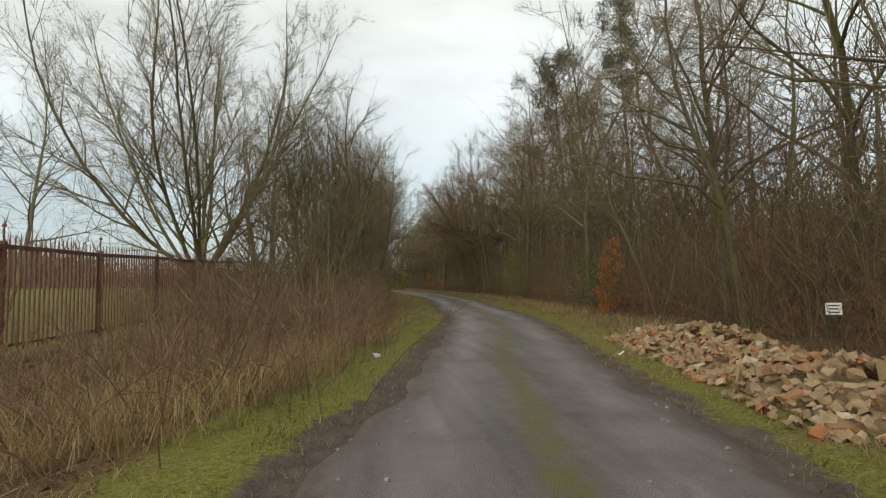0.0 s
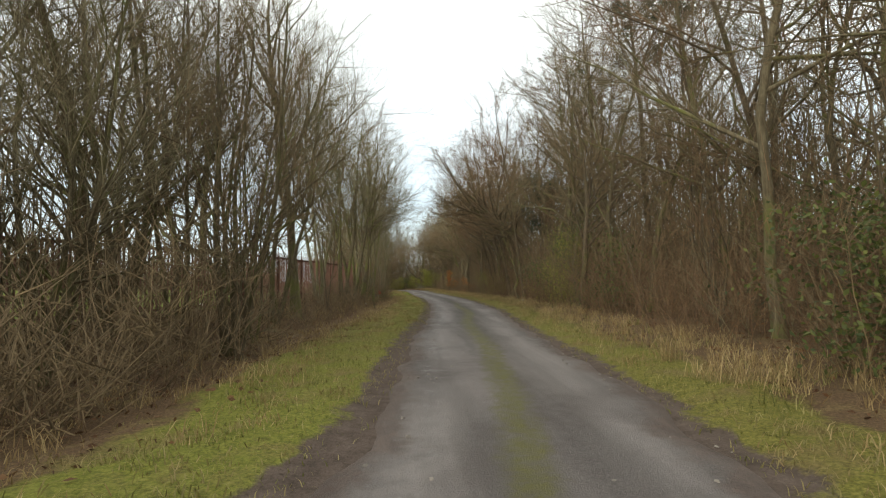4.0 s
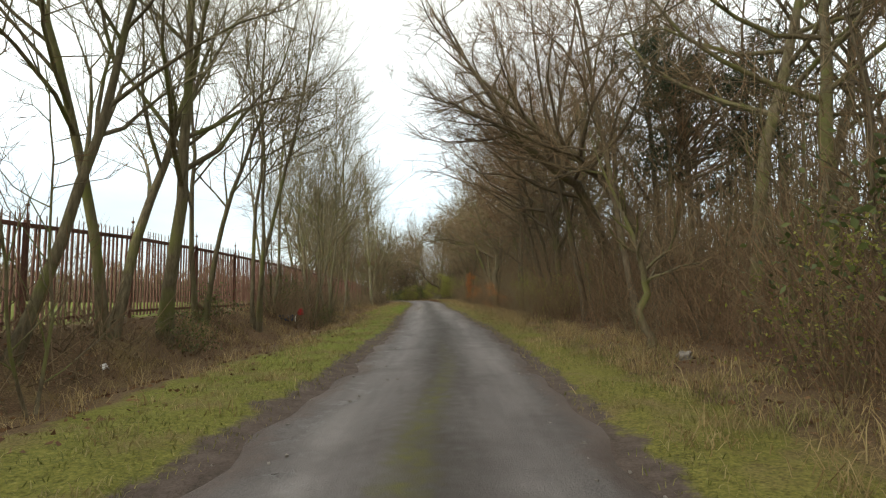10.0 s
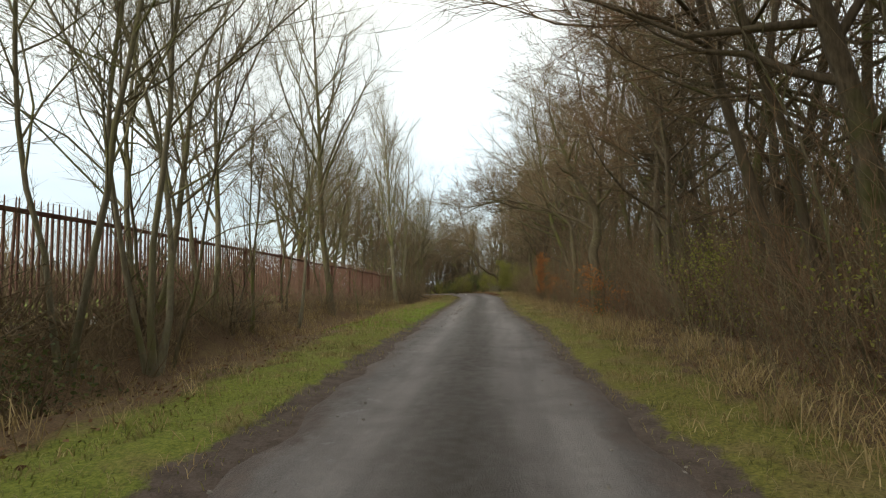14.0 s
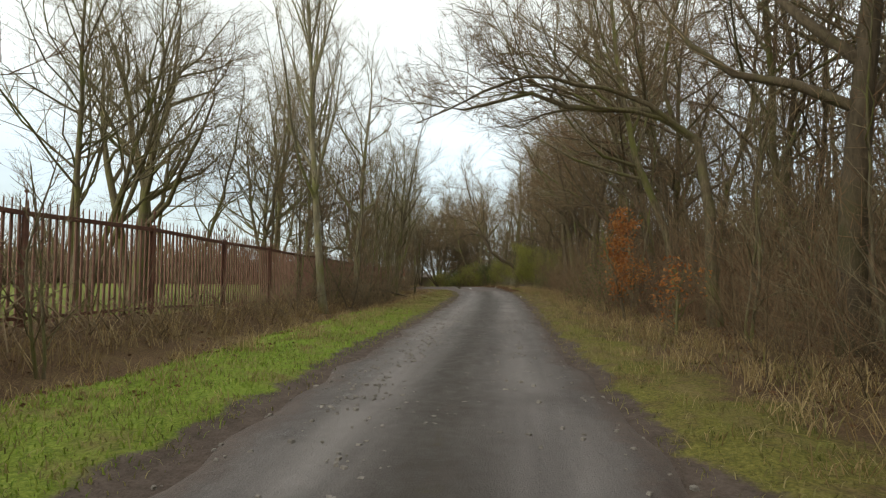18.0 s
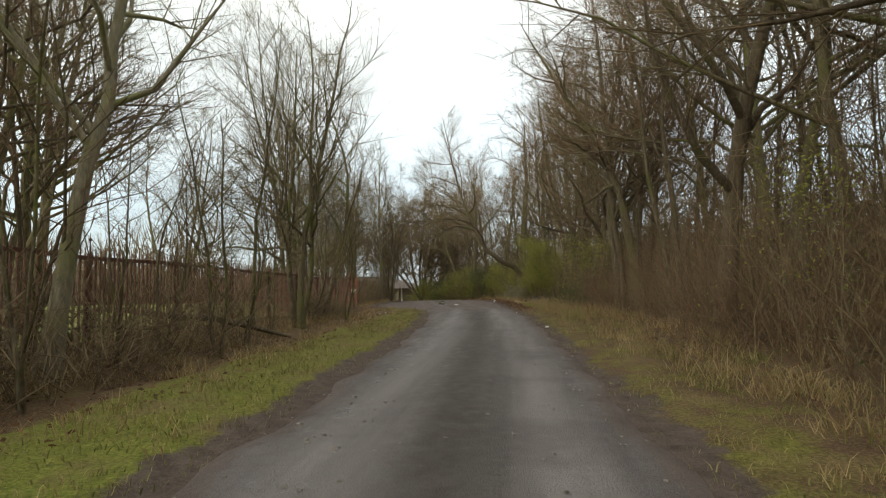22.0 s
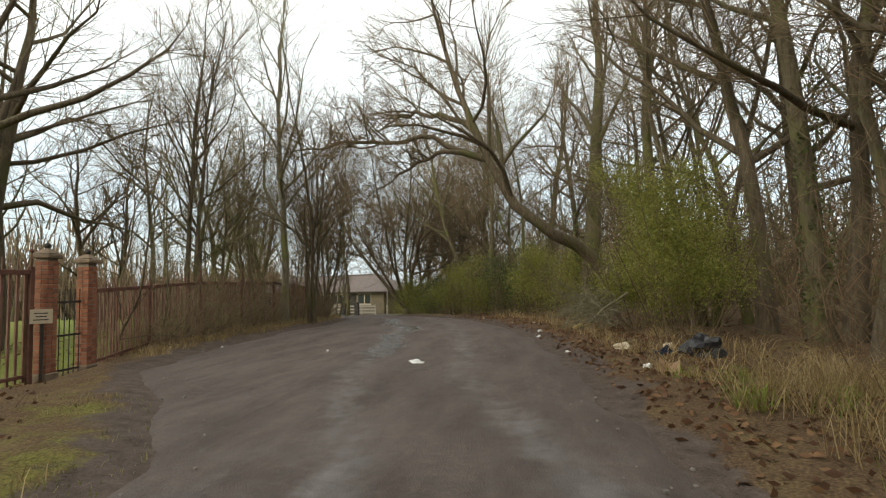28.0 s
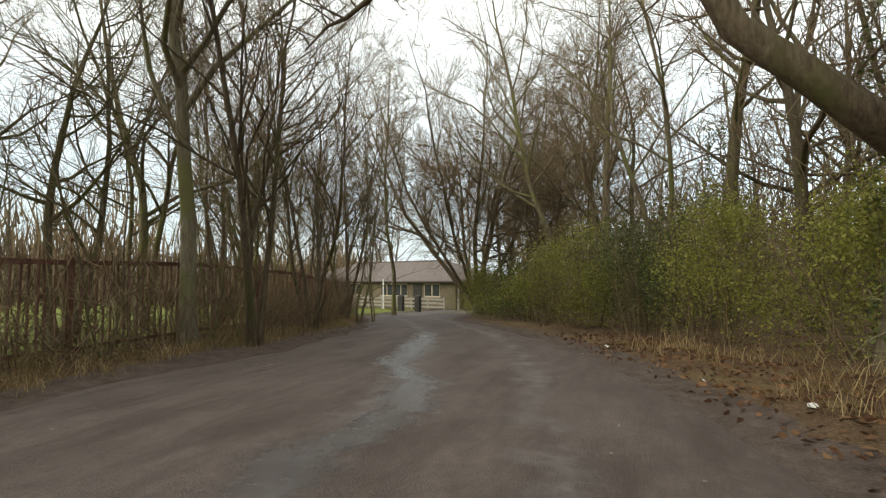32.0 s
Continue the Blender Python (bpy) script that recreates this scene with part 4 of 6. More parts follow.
for k in range(5):
    style = dict(first=0.10, limbs=12, spread=(26, 58), reach=0.34, up=0.09, wob=0.12, twigs=4, sprays=6, fine=0.009)
    SAPLING.append(dict(seed=560 + k, height=5.0 + 0.5 * k, radius=0.040, bark=(BARK, BARK_DARK)[k % 2], twig=(TWIG, TWIG_RED, TWIG_GREY)[k % 3], stems=2, style=style))
FIRST = {}


def plant(kind, x, y, size, turn, name, label, group, lean=0.0):
    m = pose(x, y, float(ground_z(x, y)), R.normal(0, 2), R.normal(-lean, 2), 0) @ Matrix.Rotation(radians(turn), 4, "Z") @ Matrix.Scale(size, 4)
    if kind["seed"] not in FIRST:
        ob = tree_thing(name, label, kind["seed"], kind["bark"], kind["twig"], (x, y), turn, group=group, height=kind["height"], radius=kind["radius"], stems=kind["stems"], **kind["style"])
        ob.matrix_basis = m
        FIRST[kind["seed"]] = ob
        return ob
    ob = copy_thing(FIRST[kind["seed"]], m)
    ob.matrix_basis = m
    return ob


for d0, step, kinds in ((5.1, 2.7, KINDS), (7.8, 2.8, KINDS), (12.5, 5.2, DEEP)):
    y = -9.0
    while y < 150:
        y += step * R.uniform(0.7, 1.3)
        d = d0 + R.uniform(-1.3, 1.3)
        x = float(right_edge(y)) + d
        if kinds is KINDS and 112 < y < 131 and d < 5.0 or d0 == 7.8 and not 14 < y < 104:
            continue
        tall = 0.92 + 0.34 * smooth(10, 45, y) - 0.16 * smooth(98, 106, y) if d0 < 10 else 1.0
        plant(kinds[R.integers(len(kinds))], x, y, R.uniform(0.78, 1.12) * tall, R.uniform(0, 360), "wood_tree", "bare tree of the dense winter wood beside the lane", "trees of the wood", 5.0 if d0 < 5 else 3.0)
for d0, step in ((3.7, 4.2), (5.8, 3.8)):
    y = -8.0
    while y < 134:
        y += step * R.uniform(0.6, 1.4)
        x = float(right_edge(y)) + d0 + R.uniform(-0.7, 0.9)
        if 110 < y < 132 and d0 < 7:
            continue
        plant(SAPLING[R.integers(5)], x, y, R.uniform(0.6, 1.15), R.uniform(0, 360), "sapling", "thin bare sapling at the edge of the wood", "saplings of the wood edge")
for y in np.arange(14, 128, 1.7):
    y = y + R.uniform(-0.9, 0.9)
    if 103 < y < 110.5:
        continue
    lo, hi = (float(fence_x(y)) + 0.4, float(left_edge(y)) - 3.0) if y < 101 else (-6.5, -4.6)
    if 24 < y < 52 and R.uniform() < 0.75 or 64 < y < 98 and R.uniform() < 0.75 or 5 < y < 11:
        continue
    plant(SAPLING[R.integers(5)], lo + (hi - lo) * R.uniform(0.1, 1.0), y, R.uniform(0.55, 1.1), R.uniform(0, 360), "sapling", "thin bare sapling beside the fence", "saplings beside the fence")

for k in range(9):
    y = 100.0 + 4.2 * k + R.uniform(-1.2, 1.2)
    plant(KINDS[R.integers(len(KINDS))], (float(fence_x(min(y, 109.0))) if y < 109 else -6.4) - R.uniform(1.2, 8.0), y, R.uniform(0.6, 0.9), R.uniform(0, 360), "field_tree", "bare tree on the field behind the railing", "trees behind the railing")

for k in range(7):
    y = 83.5 + 1.5 * k + R.uniform(-0.5, 0.5)
    plant(KINDS[R.integers(len(KINDS))], float(fence_x(y)) - R.uniform(1.0, 8.0), y, R.uniform(0.6, 0.85), R.uniform(0, 360), "field_tree", "bare tree on the field behind the railing", "trees behind the railing")
    plant(SAPLING[R.integers(5)], float(fence_x(y)) + R.uniform(0.4, 2.2), y, R.uniform(0.6, 1.0), R.uniform(0, 360), "sapling", "thin bare sapling beside the fence", "saplings beside the fence")

# undergrowth
CLUMPS = []
for k in range(8):
    h = (1.7, 2.4, 3.2, 2.8, 2.1, 3.6, 2.6, 1.8)[k]
    me = grow_brush(700 + k, h, 1.15, 22, 17, 0.03 * (k % 3), 0.0055).mesh("thicket", (TWIG, TWIG_RED, BRAMBLE, TWIG, TWIG_RED, TWIG, TWIG_GREY, BRAMBLE)[k])
    CLUMPS.append(me)
BRAMBLES = [grow_brush(720 + k, (0.9, 1.2, 0.75, 1.05)[k], 0.9, 14, 13, 0.16, 0.0048) for k in range(4)]


def join(into, sticks, x, y, size, turn):
    """Adds a turned and scaled copy of a clump to a joined mesh."""
    v = np.concatenate(sticks.v) * size
    c, s_ = math.cos(turn), math.sin(turn)
    into.v.append(np.stack([x + v[:, 0] * c - v[:, 1] * s_, y + v[:, 0] * s_ + v[:, 1] * c, v[:, 2] + float(ground_z(x, y))], 1))
    into.q += [f + into.n for f in sticks.q]
    into.t += [f + into.n for f in sticks.t]
    into.n += len(v)


def clump(meshes, x, y, size, tall, name, label, group, z=0.0):
    ob = new(name, meshes[R.integers(len(meshes))])
    ob.matrix_basis = pose(x, y, float(ground_z(x, y)) + z, 0, 0, R.uniform(0, 360)) @ Matrix.Diagonal((size, size, size * tall, 1))
    return tagged(ob, label, "shrub", group)


for d0, step, lo, hi in ((2.8, 2.2, 0.45, 0.8), (4.2, 1.9, 0.85, 1.2), (6.4, 2.0, 1.05, 1.5)):
    y = -8.0
    while y < 134:
        y += step * R.uniform(0.6, 1.4)
        d = d0 + R.uniform(-0.6, 0.8)
        if d0 < 3 and (3 < y < 12 or R.uniform() < 0.3):
            continue
        if 109.5 < y < 133 and d < 7:
            continue
        clump(CLUMPS, float(right_edge(y)) + d, y, R.uniform(lo, hi), R.uniform(0.8, 1.15), "thicket", "bare brown twiggy thicket under the trees", "thicket of the wood")
for k in range(34):
    y = float(R.uniform(56, 103))
    clump(CLUMPS, float(right_edge(y)) + R.uniform(2.3, 3.8), y, R.uniform(0.7, 1.05), R.uniform(0.8, 1.1), "thicket", "bare brown twiggy thicket beside the verge", "thicket of the verge")
# tangled twigs of the wood and of the bank, joined


def tangle(name, label, seed, n, y0, y1, lo, hi, top, mat, left=False, power=1.2, thick=0.008):
    rng = np.random.default_rng(seed)
    st = Sticks()
    y = rng.uniform(y0, y1, n)
    d = lo + (hi - lo) * rng.uniform(0, 1, n) ** 1.25
    x = left_edge(y) - d if left else right_edge(y) + d
    if left:
        x = np.where((y < 109) & (x < fence_x(y) + 0.15), fence_x(y) + rng.uniform(0.2, 1.5, n), x)
    patch = 0.55 + 0.45 * np.sin(y * 0.9 + seed) * np.sin(y * 0.37 + x * 0.5) + 0.25 * np.sin(y * 2.3 + x)
    z = top * np.clip(patch, 0.25, 1.2) * rng.uniform(0, 1, n) ** power
    foot = np.stack([x, y, ground_z(x, y) + z - 0.05], 1)
    way = np.stack([rng.normal(0, 0.45, n), rng.normal(0, 0.45, n), rng.uniform(0.1, 1.1, n)], 1) * rng.uniform(0.5, 1.5, (n, 1))
    st.spikes(foot, foot + way, thick + 0.0007 * d)
    return tagged(new(name, st.mesh(name, mat)), label, "undergrowth", kind="stuff")


tangle("undergrowth", "tangled brown twigs under the trees of the wood", 91, 64000, -12, 112, 3.8, 13, 11.0, TWIG, power=1.0, thick=0.006)
tangle("undergrowth", "tangled reddish twigs under the trees of the wood", 92, 24000, -12, 112, 3.4, 9, 4.8, TWIG_RED, thick=0.0055)
tangle("undergrowth", "brown twigs deep in the winter wood", 93, 40000, -12, 165, 10, 34, 11.5, TWIG, thick=0.026, power=0.8)
rng = np.random.default_rng(190)
poles = Sticks()
n = 2600
yy_ = rng.uniform(-12, 170, n)
xx_ = right_edge(yy_) + 10 + 34 * rng.uniform(0, 1, n)
foot = np.stack([xx_, yy_, ground_z(xx_, yy_) - 0.1], 1)
tip = foot + np.stack([rng.normal(0, 0.7, n), rng.normal(0, 0.7, n), rng.uniform(7.5, 14.5, n) * np.where((yy_ < 32) | (yy_ > 96), 0.68, 1.0)], 1)
poles.spikes(foot, tip, rng.uniform(0.05, 0.13, n))
for k in range(9):
    f = rng.uniform(0.15, 0.9, (n, 1))
    a = foot + (tip - foot) * f
    poles.spikes(a, a + np.stack([rng.normal(0, 1.0, n), rng.normal(0, 1.0, n), rng.uniform(0.4, 2.4, n)], 1) * (1.3 - f), 0.034)
tagged(new("far_trunks", poles.mesh("far_trunks", BARK)), "bare trunks deep in the winter wood", "trees", kind="stuff")
tangle("undergrowth", "brown twigs behind the bushes at the end of the lane", 94, 12000, 112, 152, 4.0, 14, 8.5, TWIG, thick=0.010, power=1.0)
tangle("undergrowth", "tangled twigs on the bank below the fence", 95, 3600, 13, 24, 2.6, 6.5, 2.6, TWIG, True)
tangle("undergrowth", "tangled twigs along the fence", 96, 1300, 53, 64, 3.6, 7.0, 1.4, TWIG, True)
tangle("undergrowth", "tangled twigs of the trees along the fence", 97, 700, 99, 105, 3.6, 9.0, 0.9, TWIG, True)
tangle("undergrowth", "tangled twigs in front of the fence", 101, 1500, 85, 93.5, 3.0, 6.0, 2.0, TWIG, True)
tangle("undergrowth", "thin twigs between the bank trees", 99, 1200, 27, 45, 3.4, 7.5, 0.7, TWIG, True)
tangle("undergrowth", "thin twigs below the fence", 100, 900, 64, 86, 3.8, 8.0, 0.9, TWIG, True)
tangle("undergrowth", "tangled twigs along the railing", 98, 3600, 112, 132, 0.7, 3.0, 2.0, TWIG, True)
low = Sticks()
for y in np.arange(-6, 107, 0.7):
    y = float(y + R.uniform(-0.3, 0.3))
    fx, le = float(fence_x(y)), float(left_edge(y))
    w = float(np.interp(y, [-10, 0, 6, 12, 20, 40, 58, 75, 95, 108], [1.2, 1.2, 1.5, 1.4, 2.6, 2.8, 2.3, 2.8, 2.8, 1.5]))
    x = le - w - R.uniform(0.05, 1.0) * max(0.4, min(4.5, le - w - fx - 0.2))
    join(low, BRAMBLES[R.integers(4)], x, y, R.uniform(0.45, 0.9) * (0.7 if y < 4 else 1.3 if y < 20 else 0.75), R.uniform(0, 6.28))
for k in range(62):
    y = float(R.uniform(4.5, 16))
    join(low, BRAMBLES[k % 4], float(left_edge(y)) - R.uniform(1.3, 5.2), y, R.uniform(0.9, 1.5), R.uniform(0, 6.28))
for k in range(36):
    y = float(R.uniform(23, 50))
    join(low, BRAMBLES[k % 4], float(left_edge(y)) - 2.7 - R.uniform(0, 1) * max(0.5, float(left_edge(y)) - 3.2 - float(fence_x(y))), y, R.uniform(0.35, 0.65), R.uniform(0, 6.28))
tagged(new("brambles", low.mesh("brambles", BRAMBLE)), "brown winter brambles and bracken covering the bank", "brambles", kind="stuff")
for y in np.arange(-4, 107, 1.35):
    y = float(y + R.uniform(-0.5, 0.5))
    fx, le = float(fence_x(y)), float(left_edge(y))
    w = float(np.interp(y, [-10, 0, 12, 20, 40, 58, 75, 95, 108], [1.6, 1.6, 1.9, 3.0, 3.2, 2.7, 3.2, 3.0, 1.7]))
    if (23 < y < 53 or 64 < y < 107) and R.uniform() < 0.88:
        continue
    big = 1.0 if y < 22 else (0.45 if y < 50 else 0.8)
    clump(CLUMPS, le - w - R.uniform(0.1, 1.0) * max(0.3, min(5.5, le - w - fx)), y, R.uniform(0.55, 1.0) * big, R.uniform(0.75, 1.0), "thicket", "bare brown thicket on the bank", "thicket of the bank")
for y in np.arange(112, 131, 0.8):
    clump(CLUMPS, float(left_edge(y)) - R.uniform(0.9, 1.9), float(y), R.uniform(0.3, 0.7), 0.9, "thicket", "low bare brown thicket along the railing", "thicket of the railing")
# grass and litter, strewn
def strew(rng, n, lo_y, hi_y, side, lo, hi, power=1.0):
    y = rng.uniform(lo_y, hi_y, n)
    d = lo + (hi - lo) * rng.uniform(0, 1, n) ** power
    return (left_edge(y) - d, y) if side < 0 else (right_edge(y) + d, y)


G = np.random.default_rng(21)
parts = []
x1, y1 = strew(G, 58000, -2, 108, -1, -0.05, 2.4, 0.8)
keep = np.sin(x1 * 1.7 + y1) * np.sin(y1 * 0.9 - x1) + 0.5 * np.sin(x1 * 4.1 - y1 * 2.7) > -0.45 + 0.55 * (left_edge(y1) - x1 - 1.0) + 0.75 * smooth(97, 104, y1)
x1, y1 = x1[keep], y1[keep]
ob = new("verge_grass", blades(G, x1, y1, G.uniform(0.03, 0.085, len(x1)), 0.009, GRASS, "verge_grass", 0.6))
tagged(ob, "short yellow-green grass on the verge", "grass", kind="stuff")
x1, y1 = strew(G, 44000, -2, 104, 1, -0.05, 2.1, 0.9)
keep = np.sin(x1 * 1.9 + y1 * 0.8) * np.sin(y1 * 1.1 - x1) + 0.5 * np.sin(x1 * 3.7 - y1 * 2.9) > -0.45 + 0.7 * (x1 - right_edge(y1) - 0.8) + 0.55 * smooth(58, 90, y1)
x1, y1 = x1[keep], y1[keep]
ob = new("verge_grass", blades(G, x1, y1, G.uniform(0.03, 0.095, len(x1)), 0.009, GRASS, "verge_grass", 0.6))
tagged(ob, "short yellow-green grass on the verge", "grass", kind="stuff")
x1, y1 = strew(G, 13000, 65, 84, -1, 0.1, 2.8, 0.9)
ob = new("verge_grass", blades(G, x1, y1, G.uniform(0.03, 0.085, len(x1)), 0.011, GRASS_LUSH, "verge_grass", 0.5))
tagged(ob, "bright lush green grass on the verge", "grass", kind="stuff")


def tussocks(rng, cx, cy, per, h, name, label, mat=None, wide=0.0085):
    n = len(cx)
    x = np.repeat(cx, per) + rng.normal(0, 0.11, n * per)
    y = np.repeat(cy, per) + rng.normal(0, 0.11, n * per)
    hh = np.repeat(rng.uniform(0.5, 1.2, n), per) * h * rng.uniform(0.5, 1.1, n * per)
    o = new(name, blades(rng, x, y, hh, wide, mat or STRAW, name, 0.7))
    return tagged(o, label, "grass", kind="stuff")


cx, cy = strew(G, 820, -2, 122, 1, 0.9, 3.2)
tussocks(G, cx, cy, 26, 0.42, "dry_grass", "tall straw-coloured dry grass at the wood edge")
cx, cy = strew(G, 640, -2, 106, -1, 1.2, 4.2)
tussocks(G, cx, cy, 22, 0.34, "dry_grass", "tufts of straw-coloured dry grass on the bank")
cx, cy = strew(G, 260, -3, 11, -1, 1.0, 5.2)
tussocks(G, cx, cy, 40, 0.6, "dry_grass", "tall straw-coloured dry grass on the bank")
cx = G.uniform(111.5, 131, 260)
tussocks(G, left_edge(cx) - G.uniform(0.4, 1.6, 260), cx, 26, 0.26, "dry_grass", "brown dead grass along the foot of the railing")
cy = np.concatenate([G.uniform(62, 104, 300), G.uniform(3, 24, 160), G.uniform(26, 60, 90)])
cx = fence_x(cy) + G.uniform(0.25, 1.7, len(cy))
tussocks(G, cx, cy, 24, 0.50, "dry_grass", "tall brown dead grass along the foot of the fence")
y1 = G.uniform(104, 124, 4000)
x1 = right_edge(y1) + 0.1 + 2.4 * G.uniform(0, 1, 4000) ** 0.8
ob = new("leaf_litter", leaves(G, np.stack([x1, y1, ground_z(x1, y1) + 0.02], 1), 0.09, DEAD_LEAF, "leaf_litter", 0.8))
tagged(ob, "drift of fallen brown leaves at the edge of the muddy lane", "leaves", kind="stuff")
y1 = G.uniform(-4, 128, 30000)
s1 = G.uniform(0, 1, 30000) < 0.5
d1 = 1.3 + 4.7 * G.uniform(0, 1, 30000) ** 0.8
x1 = np.where(s1, left_edge(y1) - d1, right_edge(y1) + d1)
ob = new("leaf_litter", leaves(G, np.stack([x1, y1, ground_z(x1, y1) + 0.015], 1), 0.07, DEAD_LEAF, "leaf_litter", 0.85))
tagged(ob, "fallen brown leaves on the ground", "leaves", kind="stuff")
cx, cy = strew(G, 190, 98, 109.5, 1, 0.9, 3.2)
tussocks(G, cx[:165], cy[:165], 66, 0.50, "dry_grass", "tall straw-coloured reeds beside the muddy lane", None, 0.006)
tussocks(G, cx[165:], cy[165:], 40, 0.35, "verge_grass", "tall green grass beside the muddy lane", GRASS_LUSH)
cx, cy = strew(G, 620, -2, 106, -1, 0.15, 1.9)
tussocks(G, cx, cy, 24, 0.12, "verge_grass", "uneven tufts of green grass on the verge", GRASS)
cx, cy = strew(G, 300, -2, 84, 1, 0.15, 1.5)
tussocks(G, cx, cy, 24, 0.12, "verge_grass", "uneven tufts of green grass on the verge", GRASS)
cx, cy = strew(G, 380, -2, 106, -1, 0.3, 2.8)
tussocks(G, cx, cy, 20, 0.16, "dry_grass", "pale dead grass among the green verge")
cx, cy = strew(G, 420, -2, 104, 1, 0.3, 2.2)
tussocks(G, cx, cy, 20, 0.18, "dry_grass", "pale dead grass among the green verge")
cx, cy = strew(G, 520, 8, 104, 1, 0.9, 2.8)
tussocks(G, cx, cy, 20, 0.30, "verge_grass", "rough olive grass below the wood edge", GRASS)
# ---- things ----
def part(name, bm, mat, parent, label=""):
    me = bpy.data.meshes.new(name)
    bm.to_mesh(me)
    bm.free()
    me.materials.append(mat)
    ob = new(name, me)
    ob.parent = parent
    if label:
        ob["label"] = label
    return ob


def box_bm(sx, sy, sz, at=(0, 0, 0), bevel=0.0):
    bm = bmesh.new()
    bmesh.ops.create_cube(bm, size=1)
    bmesh.ops.scale(bm, vec=(sx, sy, sz), verts=bm.verts)
    bmesh.ops.translate(bm, vec=at, verts=bm.verts)
    if bevel:
        bmesh.ops.bevel(bm, geom=list(bm.edges), offset=bevel, segments=1, affect="EDGES")
    return bm


def post_bm(radius, height, at=(0, 0, 0), sides=10, top=1.0):
    bm = bmesh.new()
    bmesh.ops.create_cone(bm, cap_ends=True, segments=sides, radius1=radius, radius2=radius * top, depth=height)
    bmesh.ops.translate(bm, vec=(at[0], at[1], at[2] + height / 2), verts=bm.verts)
    return bm


def thing(name, label, category, x, y, z=None, turn=0.0, group=""):
    ob = new(name)
    ob.matrix_basis = pose(x, y, float(ground_z(x, y)) if z is None else z, 0, 0, turn)
    return tagged(ob, label, category, group)


def pale_mesh(height, w):
    """One square railing that narrows to a spike above the top rail."""
    v = []
    for zz, k in ((0.04, 1), (height - 0.24, 1), (height - 0.20, 0.5), (height - 0.03, 0.42), (height, 0.1)):
        v += [(-w * k, -w * 0.7 * k, zz), (w * k, -w * 0.7 * k, zz), (w * k, w * 0.7 * k, zz), (-w * k, w * 0.7 * k, zz)]
    q = []
    for r in range(4):
        for k in range(4):
            q.append((r * 4 + k, r * 4 + (k + 1) % 4, r * 4 + 4 + (k + 1) % 4, r * 4 + 4 + k))
    q.append((16, 17, 18, 19))
    return np.array(v), np.array(q)


def railing(points, height, step, bay, label, near, base=True):
    """A palisade along a line: posts with finials, rails, a sill and single pales."""
    fence = tagged(new("fence"), label, "fence")
    pts = np.array(points, float)
    seg = np.linalg.norm(np.diff(pts, axis=0), axis=1)
    run = np.concatenate([[0], np.cumsum(seg)])

    def spot(s):
        x, y = np.interp(s, run, pts[:, 0]), np.interp(s, run, pts[:, 1])
        return np.array([x, y, float(ground_z(x, y))])

    n = max(1, round(run[-1] / bay))
    posts = [spot(run[-1] * k / n) for k in range(n + 1)]
    for k, p in enumerate(posts):
        bm = box_bm(0.070, 0.070, height + 0.02, (0, 0, (height + 0.02) / 2 - 0.15), 0.006)
        po = part("post", bm, RUST, fence)
        po.location = p
        fi = bmesh.new()
        bmesh.ops.create_uvsphere(fi, u_segments=6, v_segments=4, radius=0.034)
        bmesh.ops.translate(fi, vec=(0, 0, height + 0.12), verts=fi.verts)
        spike = bmesh.ops.create_cone(fi, cap_ends=True, segments=6, radius1=0.016, radius2=0.005, depth=0.38)
        bmesh.ops.translate(fi, vec=(0, 0, height + 0.05), verts=spike["verts"])
        part("finial", fi, RUST, po)
    pv, pq = pale_mesh(height, 0.0185 if height > 1.8 else 0.0145)
    shared = make_mesh("pale", pv, None, pq, PALE, False)
    V, Q, c = [], [], 0
    for k in range(n):
        a, b = posts[k], posts[k + 1]
        d = b - a
        L, ang = float(np.linalg.norm(d[:2])), math.atan2(d[1], d[0])
        tilt = math.atan2(d[2], L)
        for h, hh, dd in ((height - 0.22, 0.075, 0.05), (0.14, 0.055, 0.04)) + (((0.03, 0.12, 0.14),) if base else ()):
            rl = part("rail" if hh < 0.1 else "sill", box_bm(L - 0.08, dd, hh, (L / 2, 0, 0), 0.005), RUST if hh < 0.1 else CONCRETE, fence)
            rl.matrix_basis = Matrix.Translation(Vector(a) + Vector((0, 0, h))) @ Matrix.Rotation(ang, 4, "Z") @ Matrix.Rotation(-tilt, 4, "Y")
        m = max(1, int((L - 0.1) / step))
        for j in range(m):
            p = a + d * ((j + 0.5) / m) + np.array([-math.sin(ang), math.cos(ang), 0]) * 0.035
            p[2] += R.normal(0, 0.008)
            turn = ang + R.normal(0, 0.04)
            if near[0] < p[1] < near[1]:
                o = new("pale", shared)
                o.parent = fence
                o.matrix_basis = Matrix.Translation(p) @ Matrix.Rotation(turn, 4, "Z") @ Matrix.Rotation(R.normal(0, 0.012), 4, "Y")
            else:
                cs, sn = math.cos(turn), math.sin(turn)
                V.append(np.stack([p[0] + pv[:, 0] * cs - pv[:, 1] * sn, p[1] + pv[:, 0] * sn + pv[:, 1] * cs, p[2] + pv[:, 2]], 1))
                Q.append(pq + c)
                c += len(pv)
    if V:
        rest = new("far_pale", make_mesh("far_pale", np.concatenate(V), None, np.concatenate(Q), PALE, False))
        rest.parent = fence
        rest["kind"] = "stuff"
    return fence


railing([(p[0], p[1]) for p in FENCE], 1.95, 0.115, 2.75, "tall rust-brown spiked railing between the bank and the field", (29, 61), False)
railing(RAIL_END, 1.62, 0.115, 2.5, "low rusty railing along the muddy end of the lane", (110, 122), False)


